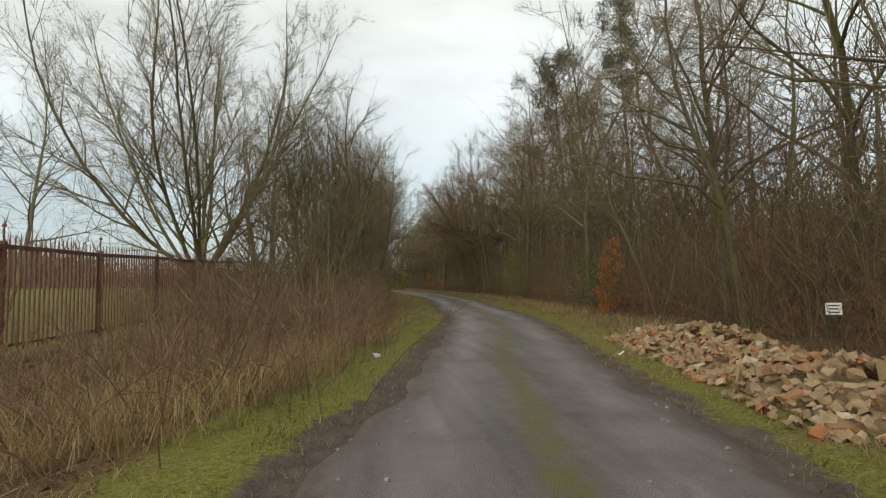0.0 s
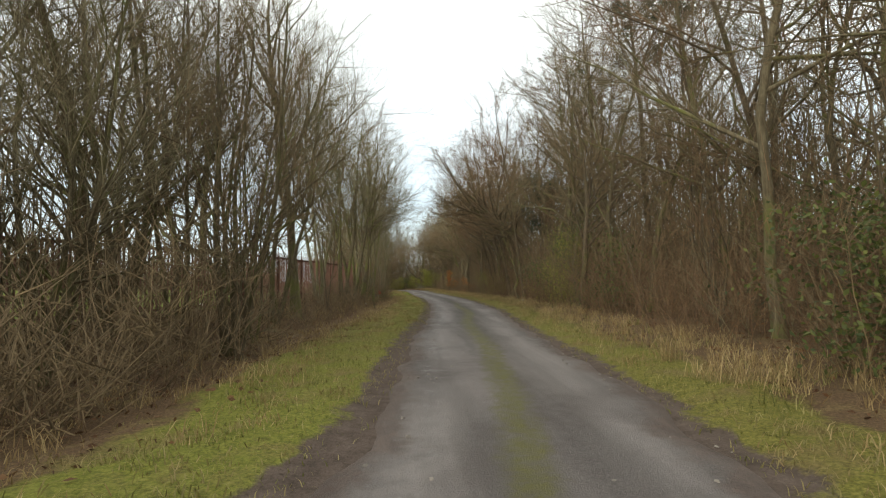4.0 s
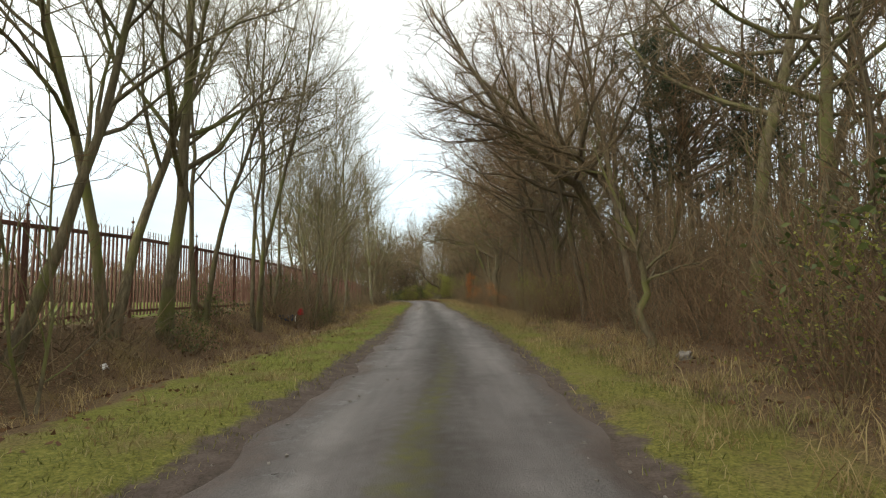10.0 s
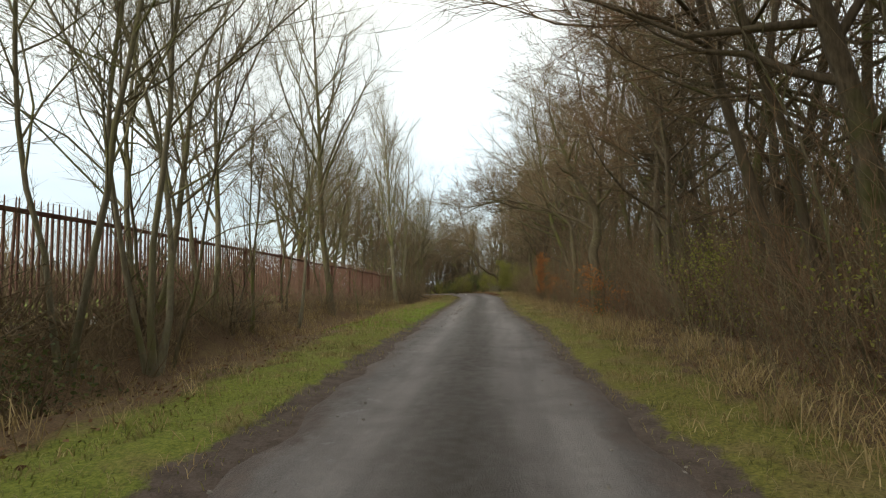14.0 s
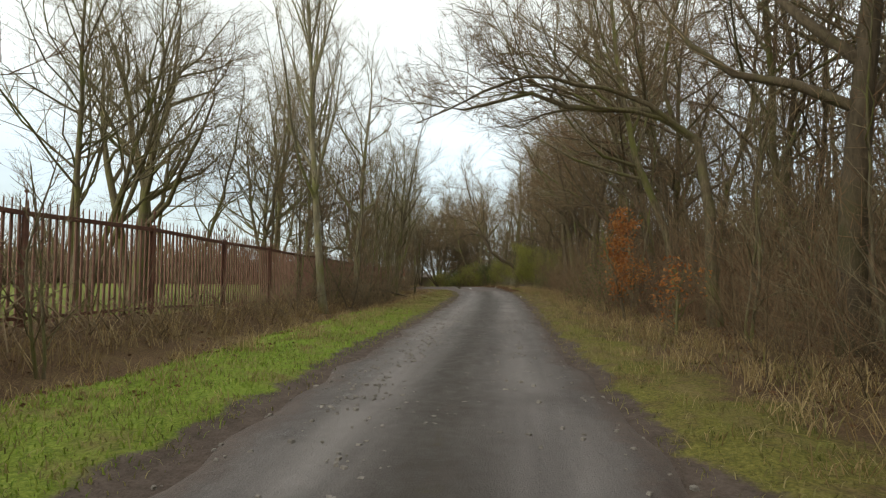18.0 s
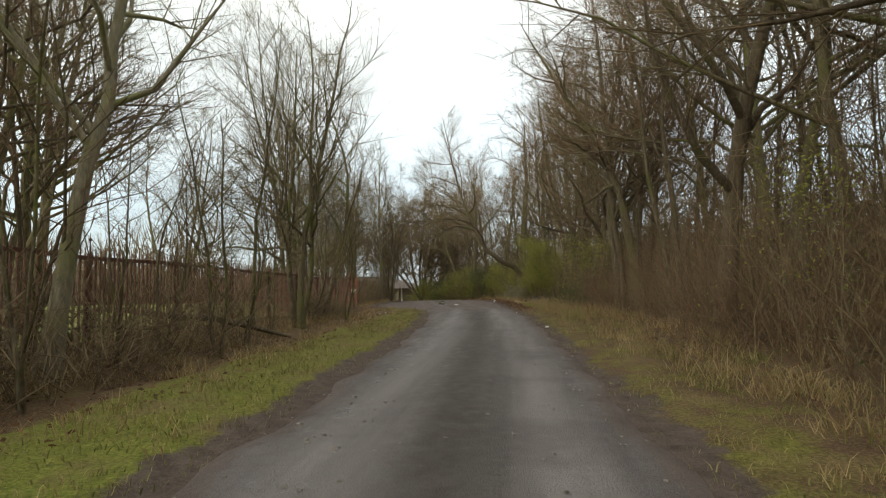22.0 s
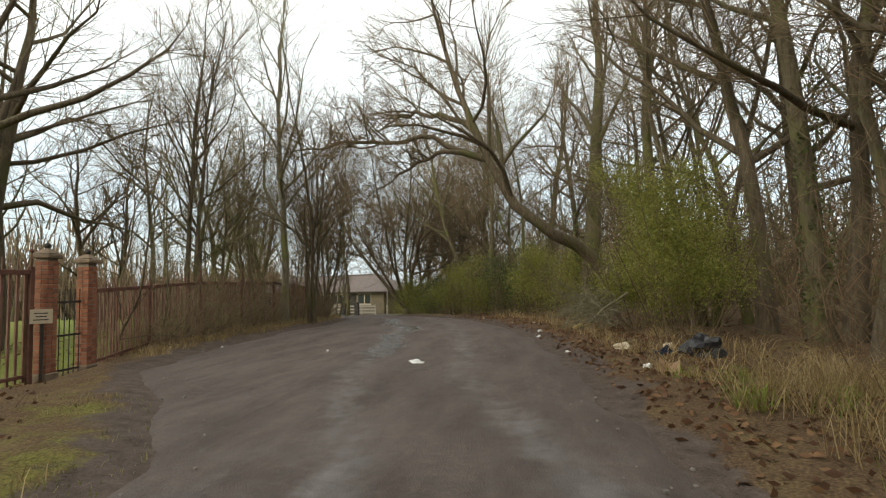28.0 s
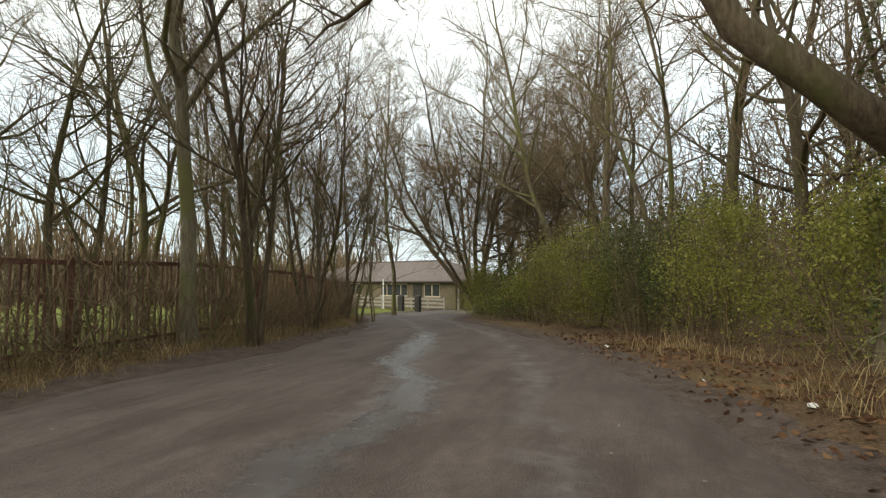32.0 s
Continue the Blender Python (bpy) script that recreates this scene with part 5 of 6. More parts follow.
def gate_pillar(x, y, high, label):
    ob = thing("gate_pillar", label, "pillar", x, y, group="gate pillars", turn=8)
    part("core", box_bm(0.195, 0.195, high, (0, 0, high / 2), 0.0), MORTAR, ob)
    bw, bh = 0.132, 0.066
    brick = box_bm(0.100, 0.03, 0.062, (0, 0, 0), 0.004)
    me = bpy.data.meshes.new("brick")
    brick.to_mesh(me)
    brick.free()
    me.materials.append(BRICK)
    for k in range(int((high - 0.05) / 0.074)):
        for sidei in range(4):
            for j in (-1, 1):
                o = new("brick", me)
                o.parent = ob
                shift = (0.033 if k % 2 else -0.033)
                o.matrix_basis = Matrix.Rotation(sidei * math.pi / 2, 4, "Z") @ Matrix.Translation((j * 0.0525 + shift * 0.1, -0.0945 + R.normal(0, 0.0012), 0.05 + k * 0.074))
    bm = box_bm(0.30, 0.30, 0.07, (0, 0, high + 0.035), 0.012)
    cap = part("cap", bm, COPING, ob, "weathered stone cap")
    bm = bmesh.new()
    bmesh.ops.create_cone(bm, cap_ends=True, segments=4, radius1=0.19, radius2=0.05, depth=0.08, matrix=Matrix.Rotation(math.pi / 4, 4, "Z"))
    bmesh.ops.translate(bm, vec=(0, 0, high + 0.12), verts=bm.verts)
    part("cap_slope", bm, COPING, cap)
    bm = bmesh.new()
    bmesh.ops.create_uvsphere(bm, u_segments=10, v_segments=7, radius=0.055)
    bmesh.ops.translate(bm, vec=(0, 0, high + 0.20), verts=bm.verts)
    part("finial", bm, IRON, ob)
    part("plinth", box_bm(0.27, 0.27, 0.22, (0, 0, 0.05), 0.015), COPING, ob)
    return ob


gate_pillar(-4.04, 109.45, 1.98, "square red brick gate pillar with stone cap beside the lane")
gate_pillar(-4.10, 110.25, 1.92, "square red brick gate pillar with stone cap and plinth")
gate = thing("iron_gate", "narrow iron gate between two brick pillars", "gate", -4.07, 109.85, turn=94)
for h in (0.18, 0.75, 1.30):
    part("rail", box_bm(0.56, 0.02, 0.035, (0, 0, h), 0.004), IRON, gate)
for k in range(6):
    part("bar", post_bm(0.009, 1.42, (-0.25 + k * 0.1, 0, 0.1), 6), IRON, gate)

notice = thing("notice_board", "small pale notice on a dark post beside the gate", "sign", -3.86, 109.22, turn=28)
part("post", box_bm(0.04, 0.04, 1.15, (0, 0.02, 0.52), 0.004), DARKPAINT, notice)
plate = part("plate", box_bm(0.30, 0.012, 0.22, (0, -0.01, 1.02), 0.003), CREAM, notice)
for k, w in enumerate((0.18, 0.14, 0.20)):
    part("line_of_writing", box_bm(w, 0.004, 0.016, (0, -0.018, 1.07 - k * 0.05)), DARKPAINT, plate)

sgn = thing("warning_sign", "small white sign on two thin black stakes beside the rubble", "sign", 5.75, 5.75, turn=-38)
for s in (-0.085, 0.085):
    part("stake", box_bm(0.018, 0.018, 1.0, (s, 0.02, 0.36), 0.003), DARKPAINT, sgn)
plate = part("plate", box_bm(0.17, 0.010, 0.15, (0, 0, 0.77), 0.002), WHITE, sgn)
for k, w in enumerate((0.12, 0.10, 0.12)):
    part("line_of_writing", box_bm(w, 0.004, 0.016, (0, -0.007, 0.81 - k * 0.042)), DARKPAINT, plate)


# rubble beside the lane
def chunk_mesh(seed):
    rng = np.random.default_rng(seed)
    bm = bmesh.new()
    bmesh.ops.create_cube(bm, size=1)
    bmesh.ops.scale(bm, vec=(0.20, 0.105, 0.068), verts=bm.verts)
    for v in bm.verts:
        v.co += Vector(rng.normal(0, 1, 3)) * 0.016
    cut = Vector((rng.uniform(0.4, 1), rng.normal(0, 0.4), rng.normal(0, 0.4))).normalized()
    res = bmesh.ops.bisect_plane(bm, geom=list(bm.verts) + list(bm.edges) + list(bm.faces), plane_co=cut * rng.uniform(0.03, 0.08), plane_no=cut, clear_outer=True)
    bmesh.ops.holes_fill(bm, edges=[e for e in bm.edges if e.is_boundary])
    me = bpy.data.meshes.new("brick_lump")
    bm.to_mesh(me)
    bm.free()
    me.materials.append(RUBBLE)
    return me


pile = thing("rubble_pile", "long heap of broken tan and orange bricks on the verge", "rubble", 4.86, 6.45, 0.0)
axis = Vector((1.55, 6.9, 0)).normalized()
cross = Vector((axis.y, -axis.x, 0))


def heap(s, w):
    """Height of the heap at s along and w across, both in -1..1."""
    return 0.46 * max(0.0, 1 - abs(s) ** 6) * max(0.0, 1 - w * w) * (0.8 + 0.2 * math.sin(s * 7) + 0.12 * math.sin(s * 15 + w * 3))


bm = bmesh.new()
gv = [[bm.verts.new((axis * (s * 3.3) + cross * (w * 0.8)) + Vector((0, 0, heap(s, w) * 0.66 - 0.04 + float(ground_z(4.86 + axis.x * s * 3.3 + cross.x * w * 0.8, 6.45 + axis.y * s * 3.3 + cross.y * w * 0.8))))) for w in np.linspace(-1, 1, 11)] for s in np.linspace(-1, 1, 31)]
for i in range(30):
    for j in range(10):
        bm.faces.new((gv[i][j], gv[i][j + 1], gv[i + 1][j + 1], gv[i + 1][j]))
part("mound", bm, RUBBLE, pile, "crushed brick and dust")
LUMPS = [chunk_mesh(40 + k) for k in range(9)]
for k in range(300):
    s, w = -1 + 2 * ((k * 0.618034) % 1), float(np.clip(R.uniform(-1, 1) + R.normal(0, 0.08), -1.08, 1.08))
    o = new("brick_lump", LUMPS[k % 9])
    o.parent = pile
    p = axis * (s * 3.35) + cross * (w * 0.85)
    p.z = heap(s, w) * R.uniform(0.78, 1.02) + 0.045 + float(ground_z(4.86 + p.x, 6.45 + p.y))
    q = R.uniform(0.5, 0.95)
    o.matrix_basis = Matrix.Translation(p) @ Euler((R.normal(0, 0.5), R.normal(0, 0.5), R.uniform(0, 6.28))).to_matrix().to_4x4() @ Matrix.Diagonal((q, q, q * R.uniform(0.7, 1.2), 1))

V, Q, c = [], [], 0
cube = np.array([(-1, -1, -1), (1, -1, -1), (1, 1, -1), (-1, 1, -1), (-0.8, -0.8, 1), (0.8, -0.8, 1), (0.8, 0.8, 1), (-0.8, 0.8, 1)], float)
cf = np.array([(4, 5, 6, 7), (0, 1, 5, 4), (1, 2, 6, 5), (2, 3, 7, 6), (3, 0, 4, 7)])
rng = np.random.default_rng(44)
for k in range(1500):
    s, w = rng.uniform(-1.03, 1.03), rng.uniform(-1.15, 1.15)
    p = axis * (s * 3.35) + cross * (w * 0.85)
    rot = np.array(Euler(tuple(rng.uniform(-0.9, 0.9, 3))).to_matrix())
    b = ((cube + rng.normal(0, 0.25, (8, 3))) * rng.uniform(0.015, 0.048) * np.array([1.3, 0.9, 0.7])) @ rot.T
    V.append(b + np.array([p.x, p.y, heap(s, w) * rng.uniform(0.75, 1.0) + 0.03 + float(ground_z(4.86 + p.x, 6.45 + p.y))]))
    Q.append(cf + c)
    c += 8
rest = new("brick_crumb", make_mesh("brick_crumb", np.concatenate(V), None, np.concatenate(Q), RUBBLE_CRUMB, False))
rest.parent = pile
rest["kind"] = "stuff"


# litter
def crumple(name, label, category, x, y, size, mat, seed, tall=0.55, z=None):
    rng = np.random.default_rng(seed)
    bm = bmesh.new()
    bmesh.ops.create_icosphere(bm, subdivisions=3, radius=1)
    ph = rng.uniform(0, 6.28, 6)
    for v in bm.verts:
        c = v.co
        k = 1 + 0.20 * math.sin(c.x * 5 + ph[0]) * math.sin(c.y * 4 + ph[1]) + 0.14 * math.sin(c.z * 7 + c.x * 3 + ph[2]) + rng.normal(0, 0.05)
        v.co = Vector((c.x * k * size, c.y * k * size * 0.75, max(c.z, -0.25) * k * size * tall))
    me = bpy.data.meshes.new(name)
    bm.to_mesh(me)
    bm.free()
    me.materials.append(mat)
    for pol in me.polygons:
        pol.use_smooth = False
    ob = new(name, me)
    zz = max(float(ground_z(x, y)), fall(y) + 0.01) if z is None else z
    ob.matrix_basis = pose(x, y, zz + 0.25 * size * tall, 0, 0, rng.uniform(0, 360))
    return tagged(ob, label, category)


def scrap(name, label, category, x, y, sx, sy, mat, seed, z=None, tilt=12):
    """A bent flat piece of card or wrapper."""
    rng = np.random.default_rng(seed)
    bm = box_bm(sx, sy, 0.006)
    bmesh.ops.subdivide_edges(bm, edges=[e for e in bm.edges if e.calc_length() > 0.02], cuts=3, use_grid_fill=True)
    a = rng.uniform(0, 6.28)
    for v in bm.verts:
        v.co.z += 0.18 * sx * math.sin(v.co.x / sx * 3 + a) + 0.12 * sx * math.cos(v.co.y / sy * 4 + a)
    me = bpy.data.meshes.new(name)
    bm.to_mesh(me)
    bm.free()
    me.materials.append(mat)
    ob = new(name, me)
    zz = max(float(ground_z(x, y)), fall(y)) if z is None else z
    ob.matrix_basis = pose(x, y, zz + 0.2 * sx, rng.normal(0, tilt), rng.normal(0, tilt), rng.uniform(0, 360))
    return tagged(ob, label, category)


crumple("plastic_bag", "crumpled white plastic bag lying on the muddy lane", "bag", 1.70, 110.75, 0.165, WHITE, 1, 0.28)
crumple("yellow_bag", "pale yellow plastic bag in the grass beside the rubble", "bag", 3.95, 5.2, 0.09, YELLOW, 2, 1.3)
scrap("wrapper", "shiny pink and white wrapper on the verge", "wrapper", 0.0, 8.5, 0.15, 0.10, PINK, 3)
scrap("white_stick", "white stick lying in the verge grass", "stick", 3.95, 7.9, 0.16, 0.018, WHITE, 4, tilt=3)
crumple("white_lump", "white lump of litter on the bank", "litter", -1.1, 25.5, 0.093, WHITE, 5)
crumple("white_lump", "white crumpled litter in the brambles", "litter", -4.3, 31.8, 0.124, WHITE, 6)
scrap("yellow_wrapper", "yellow wrapper on the bank", "wrapper", 0.9, 33.9, 0.168, 0.063, YELLOW, 7)
scrap("white_card", "white card on the bank", "litter", 0.4, 43.6, 0.238, 0.070, WHITE, 8)
scrap("white_card", "white card in the bank grass", "litter", 0.3, 44.6, 0.182, 0.070, CREAM, 9)
crumple("white_lump", "bright white litter in the verge", "litter", 8.2, 36.1, 0.043, WHITE, 10)
crumple("pale_stone", "pale boulder in the dry grass", "stone", 9.9, 44.4, 0.15, STONE, 11, 0.8)
scrap("yellow_wrapper", "pale yellow wrapper on the verge", "wrapper", 3.0, 51.1, 0.077, 0.049, YELLOW, 12)
crumple("red_sack", "red plastic sack dumped in the brambles", "sack", 0.55, 54.1, 0.13, RED, 13, 1.5, 0.5)
scrap("white_stick", "white stick leaning on the red sack", "stick", 0.50, 53.7, 0.238, 0.014, WHITE, 14, 0.35, 60)
crumple("white_lump", "white litter on the bank", "litter", 1.5, 52.4, 0.043, CREAM, 15)
crumple("white_lump", "white litter caught in the brambles", "litter", -0.2, 58.2, 0.056, WHITE, 16, 1.6, 0.75)
crate = thing("plastic_crate", "dark blue plastic crate dumped in the brambles", "crate", 0.05, 54.0, turn=20, z=0.28)
part("floor", box_bm(0.50, 0.34, 0.02, (0, 0, 0.02)), BLUE, crate)
for sx_, sy_, px_, py_ in ((0.50, 0.02, 0, 0.17), (0.50, 0.02, 0, -0.17), (0.02, 0.32, 0.25, 0), (0.02, 0.32, -0.25, 0)):
    part("side", box_bm(sx_, sy_, 0.20, (px_, py_, 0.12), 0.004), BLUE, crate)
crumple("white_lump", "white crumpled litter at the edge of the lane", "litter", 5.83, 95.8, 0.062, WHITE, 17, 0.5)
crumple("white_lump", "bright white litter on the verge", "litter", 6.6, 99.3, 0.037, WHITE, 18)
crumple("white_lump", "white litter on the grass", "litter", -0.5, 103.2, 0.037, WHITE, 19)
crumple("white_lump", "white litter on the grass", "litter", -0.55, 102.4, 0.043, WHITE, 20)
scrap("white_card", "white scrap at the edge of the lane", "litter", 5.05, 102.6, 0.070, 0.042, WHITE, 21)
scrap("white_card", "white card at the edge of the lane", "litter", 3.75, 115.4, 0.154, 0.070, WHITE, 22)
crumple("white_lump", "white litter beside the lane", "litter", 4.2, 112.0, 0.050, WHITE, 23)
crumple("cream_sack", "torn cream sack in the dry grass", "sack", 5.2, 112.3, 0.17, CREAM, 24)
crumple("white_lump", "white rag in the dry grass", "litter", 5.2, 110.2, 0.081, WHITE, 25)
scrap("cardboard", "piece of brown cardboard in the dry grass", "cardboard", 5.35, 109.7, 0.40, 0.26, CARD, 26, None, 3)
scrap("blue_sheet", "torn blue plastic sheet in the dry grass", "sheet", 5.6, 111.1, 0.36, 0.12, BLUE, 27)
crumple("black_sack", "full black refuse sack in the dry grass", "sack", 6.2, 111.2, 0.30, BLACKBAG, 28, 0.9)
crumple("cream_sack", "pale bag lying in the dry grass below the bush", "bag", 6.0, 112.4, 0.10, CREAM, 29, 0.8)
scrap("white_card", "white scrap on the mud", "litter", -3.3, 113.0, 0.070, 0.049, WHITE, 30)
crumple("white_lump", "white litter at the foot of the railing", "litter", -4.6, 116.0, 0.050, WHITE, 31)
scrap("white_card", "white scrap on the mud", "litter", -0.5, 112.3, 0.091, 0.042, WHITE, 32)
crumple("white_lump", "white litter on the mud", "litter", -2.9, 114.4, 0.037, WHITE, 33)
scrap("white_card", "white scrap beside the broken branches", "litter", 3.7, 114.7, 0.126, 0.063, WHITE, 34)
crumple("white_lump", "white litter at the edge of the lane", "litter", 2.9, 118.9, 0.043, WHITE, 35)
crumple("white_lump", "white litter at the edge of the lane", "litter", 3.6, 117.6, 0.050, WHITE, 36)
crumple("white_lump", "white litter at the edge of the lane", "litter", 1.7, 121.9, 0.056, WHITE, 37)

box = thing("nest_box", "small white box on a leaning stake beside the fence", "box", -1.9, 86.4)
o = part("stake", post_bm(0.016, 2.3, (0, 0, -0.1), 7), BARK, box)
part("plate", box_bm(0.26, 0.10, 0.15, (0, -0.05, 2.26), 0.01), WHITE, box)

# loose stones on the lane
rng = np.random.default_rng(77)
V, Q, c = [], [], 0
cube = np.array([(-1, -1, -1), (1, -1, -1), (1, 1, -1), (-1, 1, -1), (-0.7, -0.7, 1), (0.7, -0.7, 1), (0.7, 0.7, 1), (-0.7, 0.7, 1)], float)
cf = np.array([(4, 5, 6, 7), (0, 1, 5, 4), (1, 2, 6, 5), (2, 3, 7, 6), (3, 0, 4, 7)])
for k in range(2400):
    if k < 1200:
        y, uu = rng.normal(76, 5), float(np.clip(rng.normal(0.42, 0.2), 0.03, 0.97))
    else:
        y, uu = rng.uniform(-1, 126), rng.choice([rng.uniform(0.0, 0.2), rng.uniform(0, 1), rng.uniform(0.85, 1.0)])
    x = float(left_edge(y)) * (1 - uu) + float(right_edge(y)) * uu
    s = rng.uniform(0.006, 0.020) * (1.1 if k < 1200 else 0.8)
    a = rng.uniform(0, 6.28)
    b = (cube + rng.normal(0, 0.22, (8, 3))) * s * np.array([1.2, 0.9, 0.55])
    V.append(np.stack([x + b[:, 0] * math.cos(a) - b[:, 1] * math.sin(a), y + b[:, 0] * math.sin(a) + b[:, 1] * math.cos(a), b[:, 2] + 0.028 + float(fall(y)) - (0.02 if uu < 0.06 or uu > 0.94 else 0)], 1))
    Q.append(cf + c)
    c += 8
tagged(new("loose_stones", make_mesh("loose_stones", np.concatenate(V), None, np.concatenate(Q), STONE, False)), "loose pale stones scattered on the lane", "stones", kind="stuff")

# broken branches beside the leaning trunk
heapb = thing("broken_branches", "heap of pale broken branches torn from the leaning trunk", "branches", 4.9, 116.9)
rng = np.random.default_rng(5)
for k, (a, b, r) in enumerate((((1.0, 1.8, 1.6), (0.1, 0.4, 0.25), 0.05), ((0.3, 0.5, 0.9), (-0.5, -1.0, 0.12), 0.03), ((0.7, -0.3, 1.0), (-0.6, -1.3, 0.10), 0.026), ((0.9, 0.9, 0.8), (-0.9, 0.3, 0.2), 0.022), ((0.2, -0.8, 0.8), (0.5, -2.0, 0.15), 0.03), ((0.9, -1.2, 0.9), (-0.3, -2.0, 0.1), 0.028))):
    s = Sticks()
    p = np.linspace(a, b, 8) + rng.normal(0, 0.045, (8, 3))
    s.tube(p, r * np.linspace(1, 0.55, 8), 7)
    o = new("branch", s.mesh("branch", BARK_PALE if k else BARK))
    o.parent = heapb
o = part("broken_end", post_bm(0.045, 0.30, (0, 0, 0), 7, 0.3), WOOD_RAW, heapb, "raw yellow split wood")
o.matrix_basis = pose(-0.35, -1.7, 0.12, 70, 10, 30)
s = Sticks()
A, B = [], []
for k in range(150):
    f = np.array([rng.uniform(-0.2, 1.0), rng.uniform(-2.0, 1.2), rng.uniform(0.1, 0.9)])
    p = line(rng, f, (-1 + rng.normal(0, 0.4), rng.normal(-0.2, 0.6), rng.normal(0.1, 0.35)), rng.uniform(0.5, 1.2), 5, 0.2, -0.05)
    s.tube(p, 0.010 * np.linspace(1, 0.3, 6), 4)
    for t in rng.uniform(0.3, 1, 6):
        c0, d0 = at(p, min(t, 0.99))
        A.append(c0), B.append(c0 + off(rng, d0, 20, 60) * rng.uniform(0.1, 0.35))
s.spikes(A, B, 0.005)
o = new("twig_clump", s.mesh("twig_clump", BARK_PALE))
o.parent = heapb

# copper-leaved saplings
def copper(x, y, lo, hi, wide, count, seed):
    rng = np.random.default_rng(seed)
    ob = thing("beech_sapling", "young beech holding its copper-orange dead leaves", "tree", x, y, group="copper beeches")
    wood, boughs, brush = grow_tree(seed, hi * 1.05, 0.03, first=0.1, limbs=14, spread=(35, 70), reach=0.34, up=0.05, twigs=4, sprays=2)
    for nm, st, mt in (("trunk", wood, BARK), ("branching", boughs, BARK), ("crown", brush, TWIG)):
        o = new(nm, st.mesh(nm, mt))
        o.parent = ob
        if nm != "trunk":
            o["kind"] = "stuff"
    lob = 15
    cen = np.stack([rng.normal(0, wide * 0.35, lob), rng.normal(0, wide * 0.35, lob), np.linspace(lo, hi, lob) + rng.normal(0, 0.08, lob)], 1)
    cc = cen[rng.integers(0, lob, count)] + rng.normal(0, 1, (count, 3)) * np.array([wide * 0.24, wide * 0.24, 0.10])
    cc[:, 2] = np.clip(cc[:, 2], 0.1, None)
    o = new("foliage", leaves(rng, cc, 0.075, COPPER_LEAF, "foliage", 0.2))
    o.parent = ob


copper(7.25, 15.2, 0.25, 2.3, 0.40, 1500, 61)
copper(8.3, 80.7, 0.8, 2.7, 0.46, 2300, 62)
copper(8.9, 83.0, 0.9, 1.7, 0.7, 700, 63)
copper(9.3, 68.9, 0.3, 1.7, 1.0, 900, 64)
copper(8.6, 77.6, 0.5, 1.4, 0.6, 260, 65)

# pines behind the wood edge
def pine(x, y, h, crown, seed):
    rng = np.random.default_rng(seed)
    ob = thing("pine_tree", "tall pine with dark green needles above the bare wood", "tree", x, y, group="pines")
    s = Sticks()
    tp = line(rng, (0, 0, -0.2), (0, 0, 1), h, 10, 0.03, 0.1)
    s.tube(tp, 0.17 * (1 - np.linspace(0, 0.93, 11)), 8)
    tips = []
    for k in range(30):
        f = crown + (1 - crown) * (k + rng.uniform()) / 30
        p, d = at(tp, min(f, 0.99))
        L = 5.0 * (1 - 0.62 * ((f - crown) / (1 - crown)) ** 2) * rng.uniform(0.5, 1.1)
        lp = line(rng, p, off(rng, d, 55, 85), L, 5, 0.12, 0.10)
        s.tube(lp, 0.045 * (1 - np.linspace(0, 0.8, 6)), 5)
        for t in rng.uniform(0.35, 1.0, 6):
            tips.append(at(lp, min(t, 0.99))[0] + rng.normal(0, 0.22, 3))
        tips.append(lp[-1])
    o = new("trunk", s.mesh("trunk", BARK_DARK))
    o.parent = ob
    tips = np.array(tips)
    n = Sticks()
    a = np.repeat(tips, 46, 0) + rng.normal(0, 0.21, (len(tips) * 46, 3))
    n.spikes(a, a + rng.normal(0, 0.17, a.shape) + np.array([0, 0, 0.10]), 0.019)
    o = new("needle_mass", n.mesh("needle_mass", NEEDLES))
    o.parent = ob


pine(16.6, 31.0, 20.5, 0.54, 71)
pine(14.2, 36.0, 17.5, 0.58, 72)
pine(14.0, 52.0, 8.5, 0.45, 73)

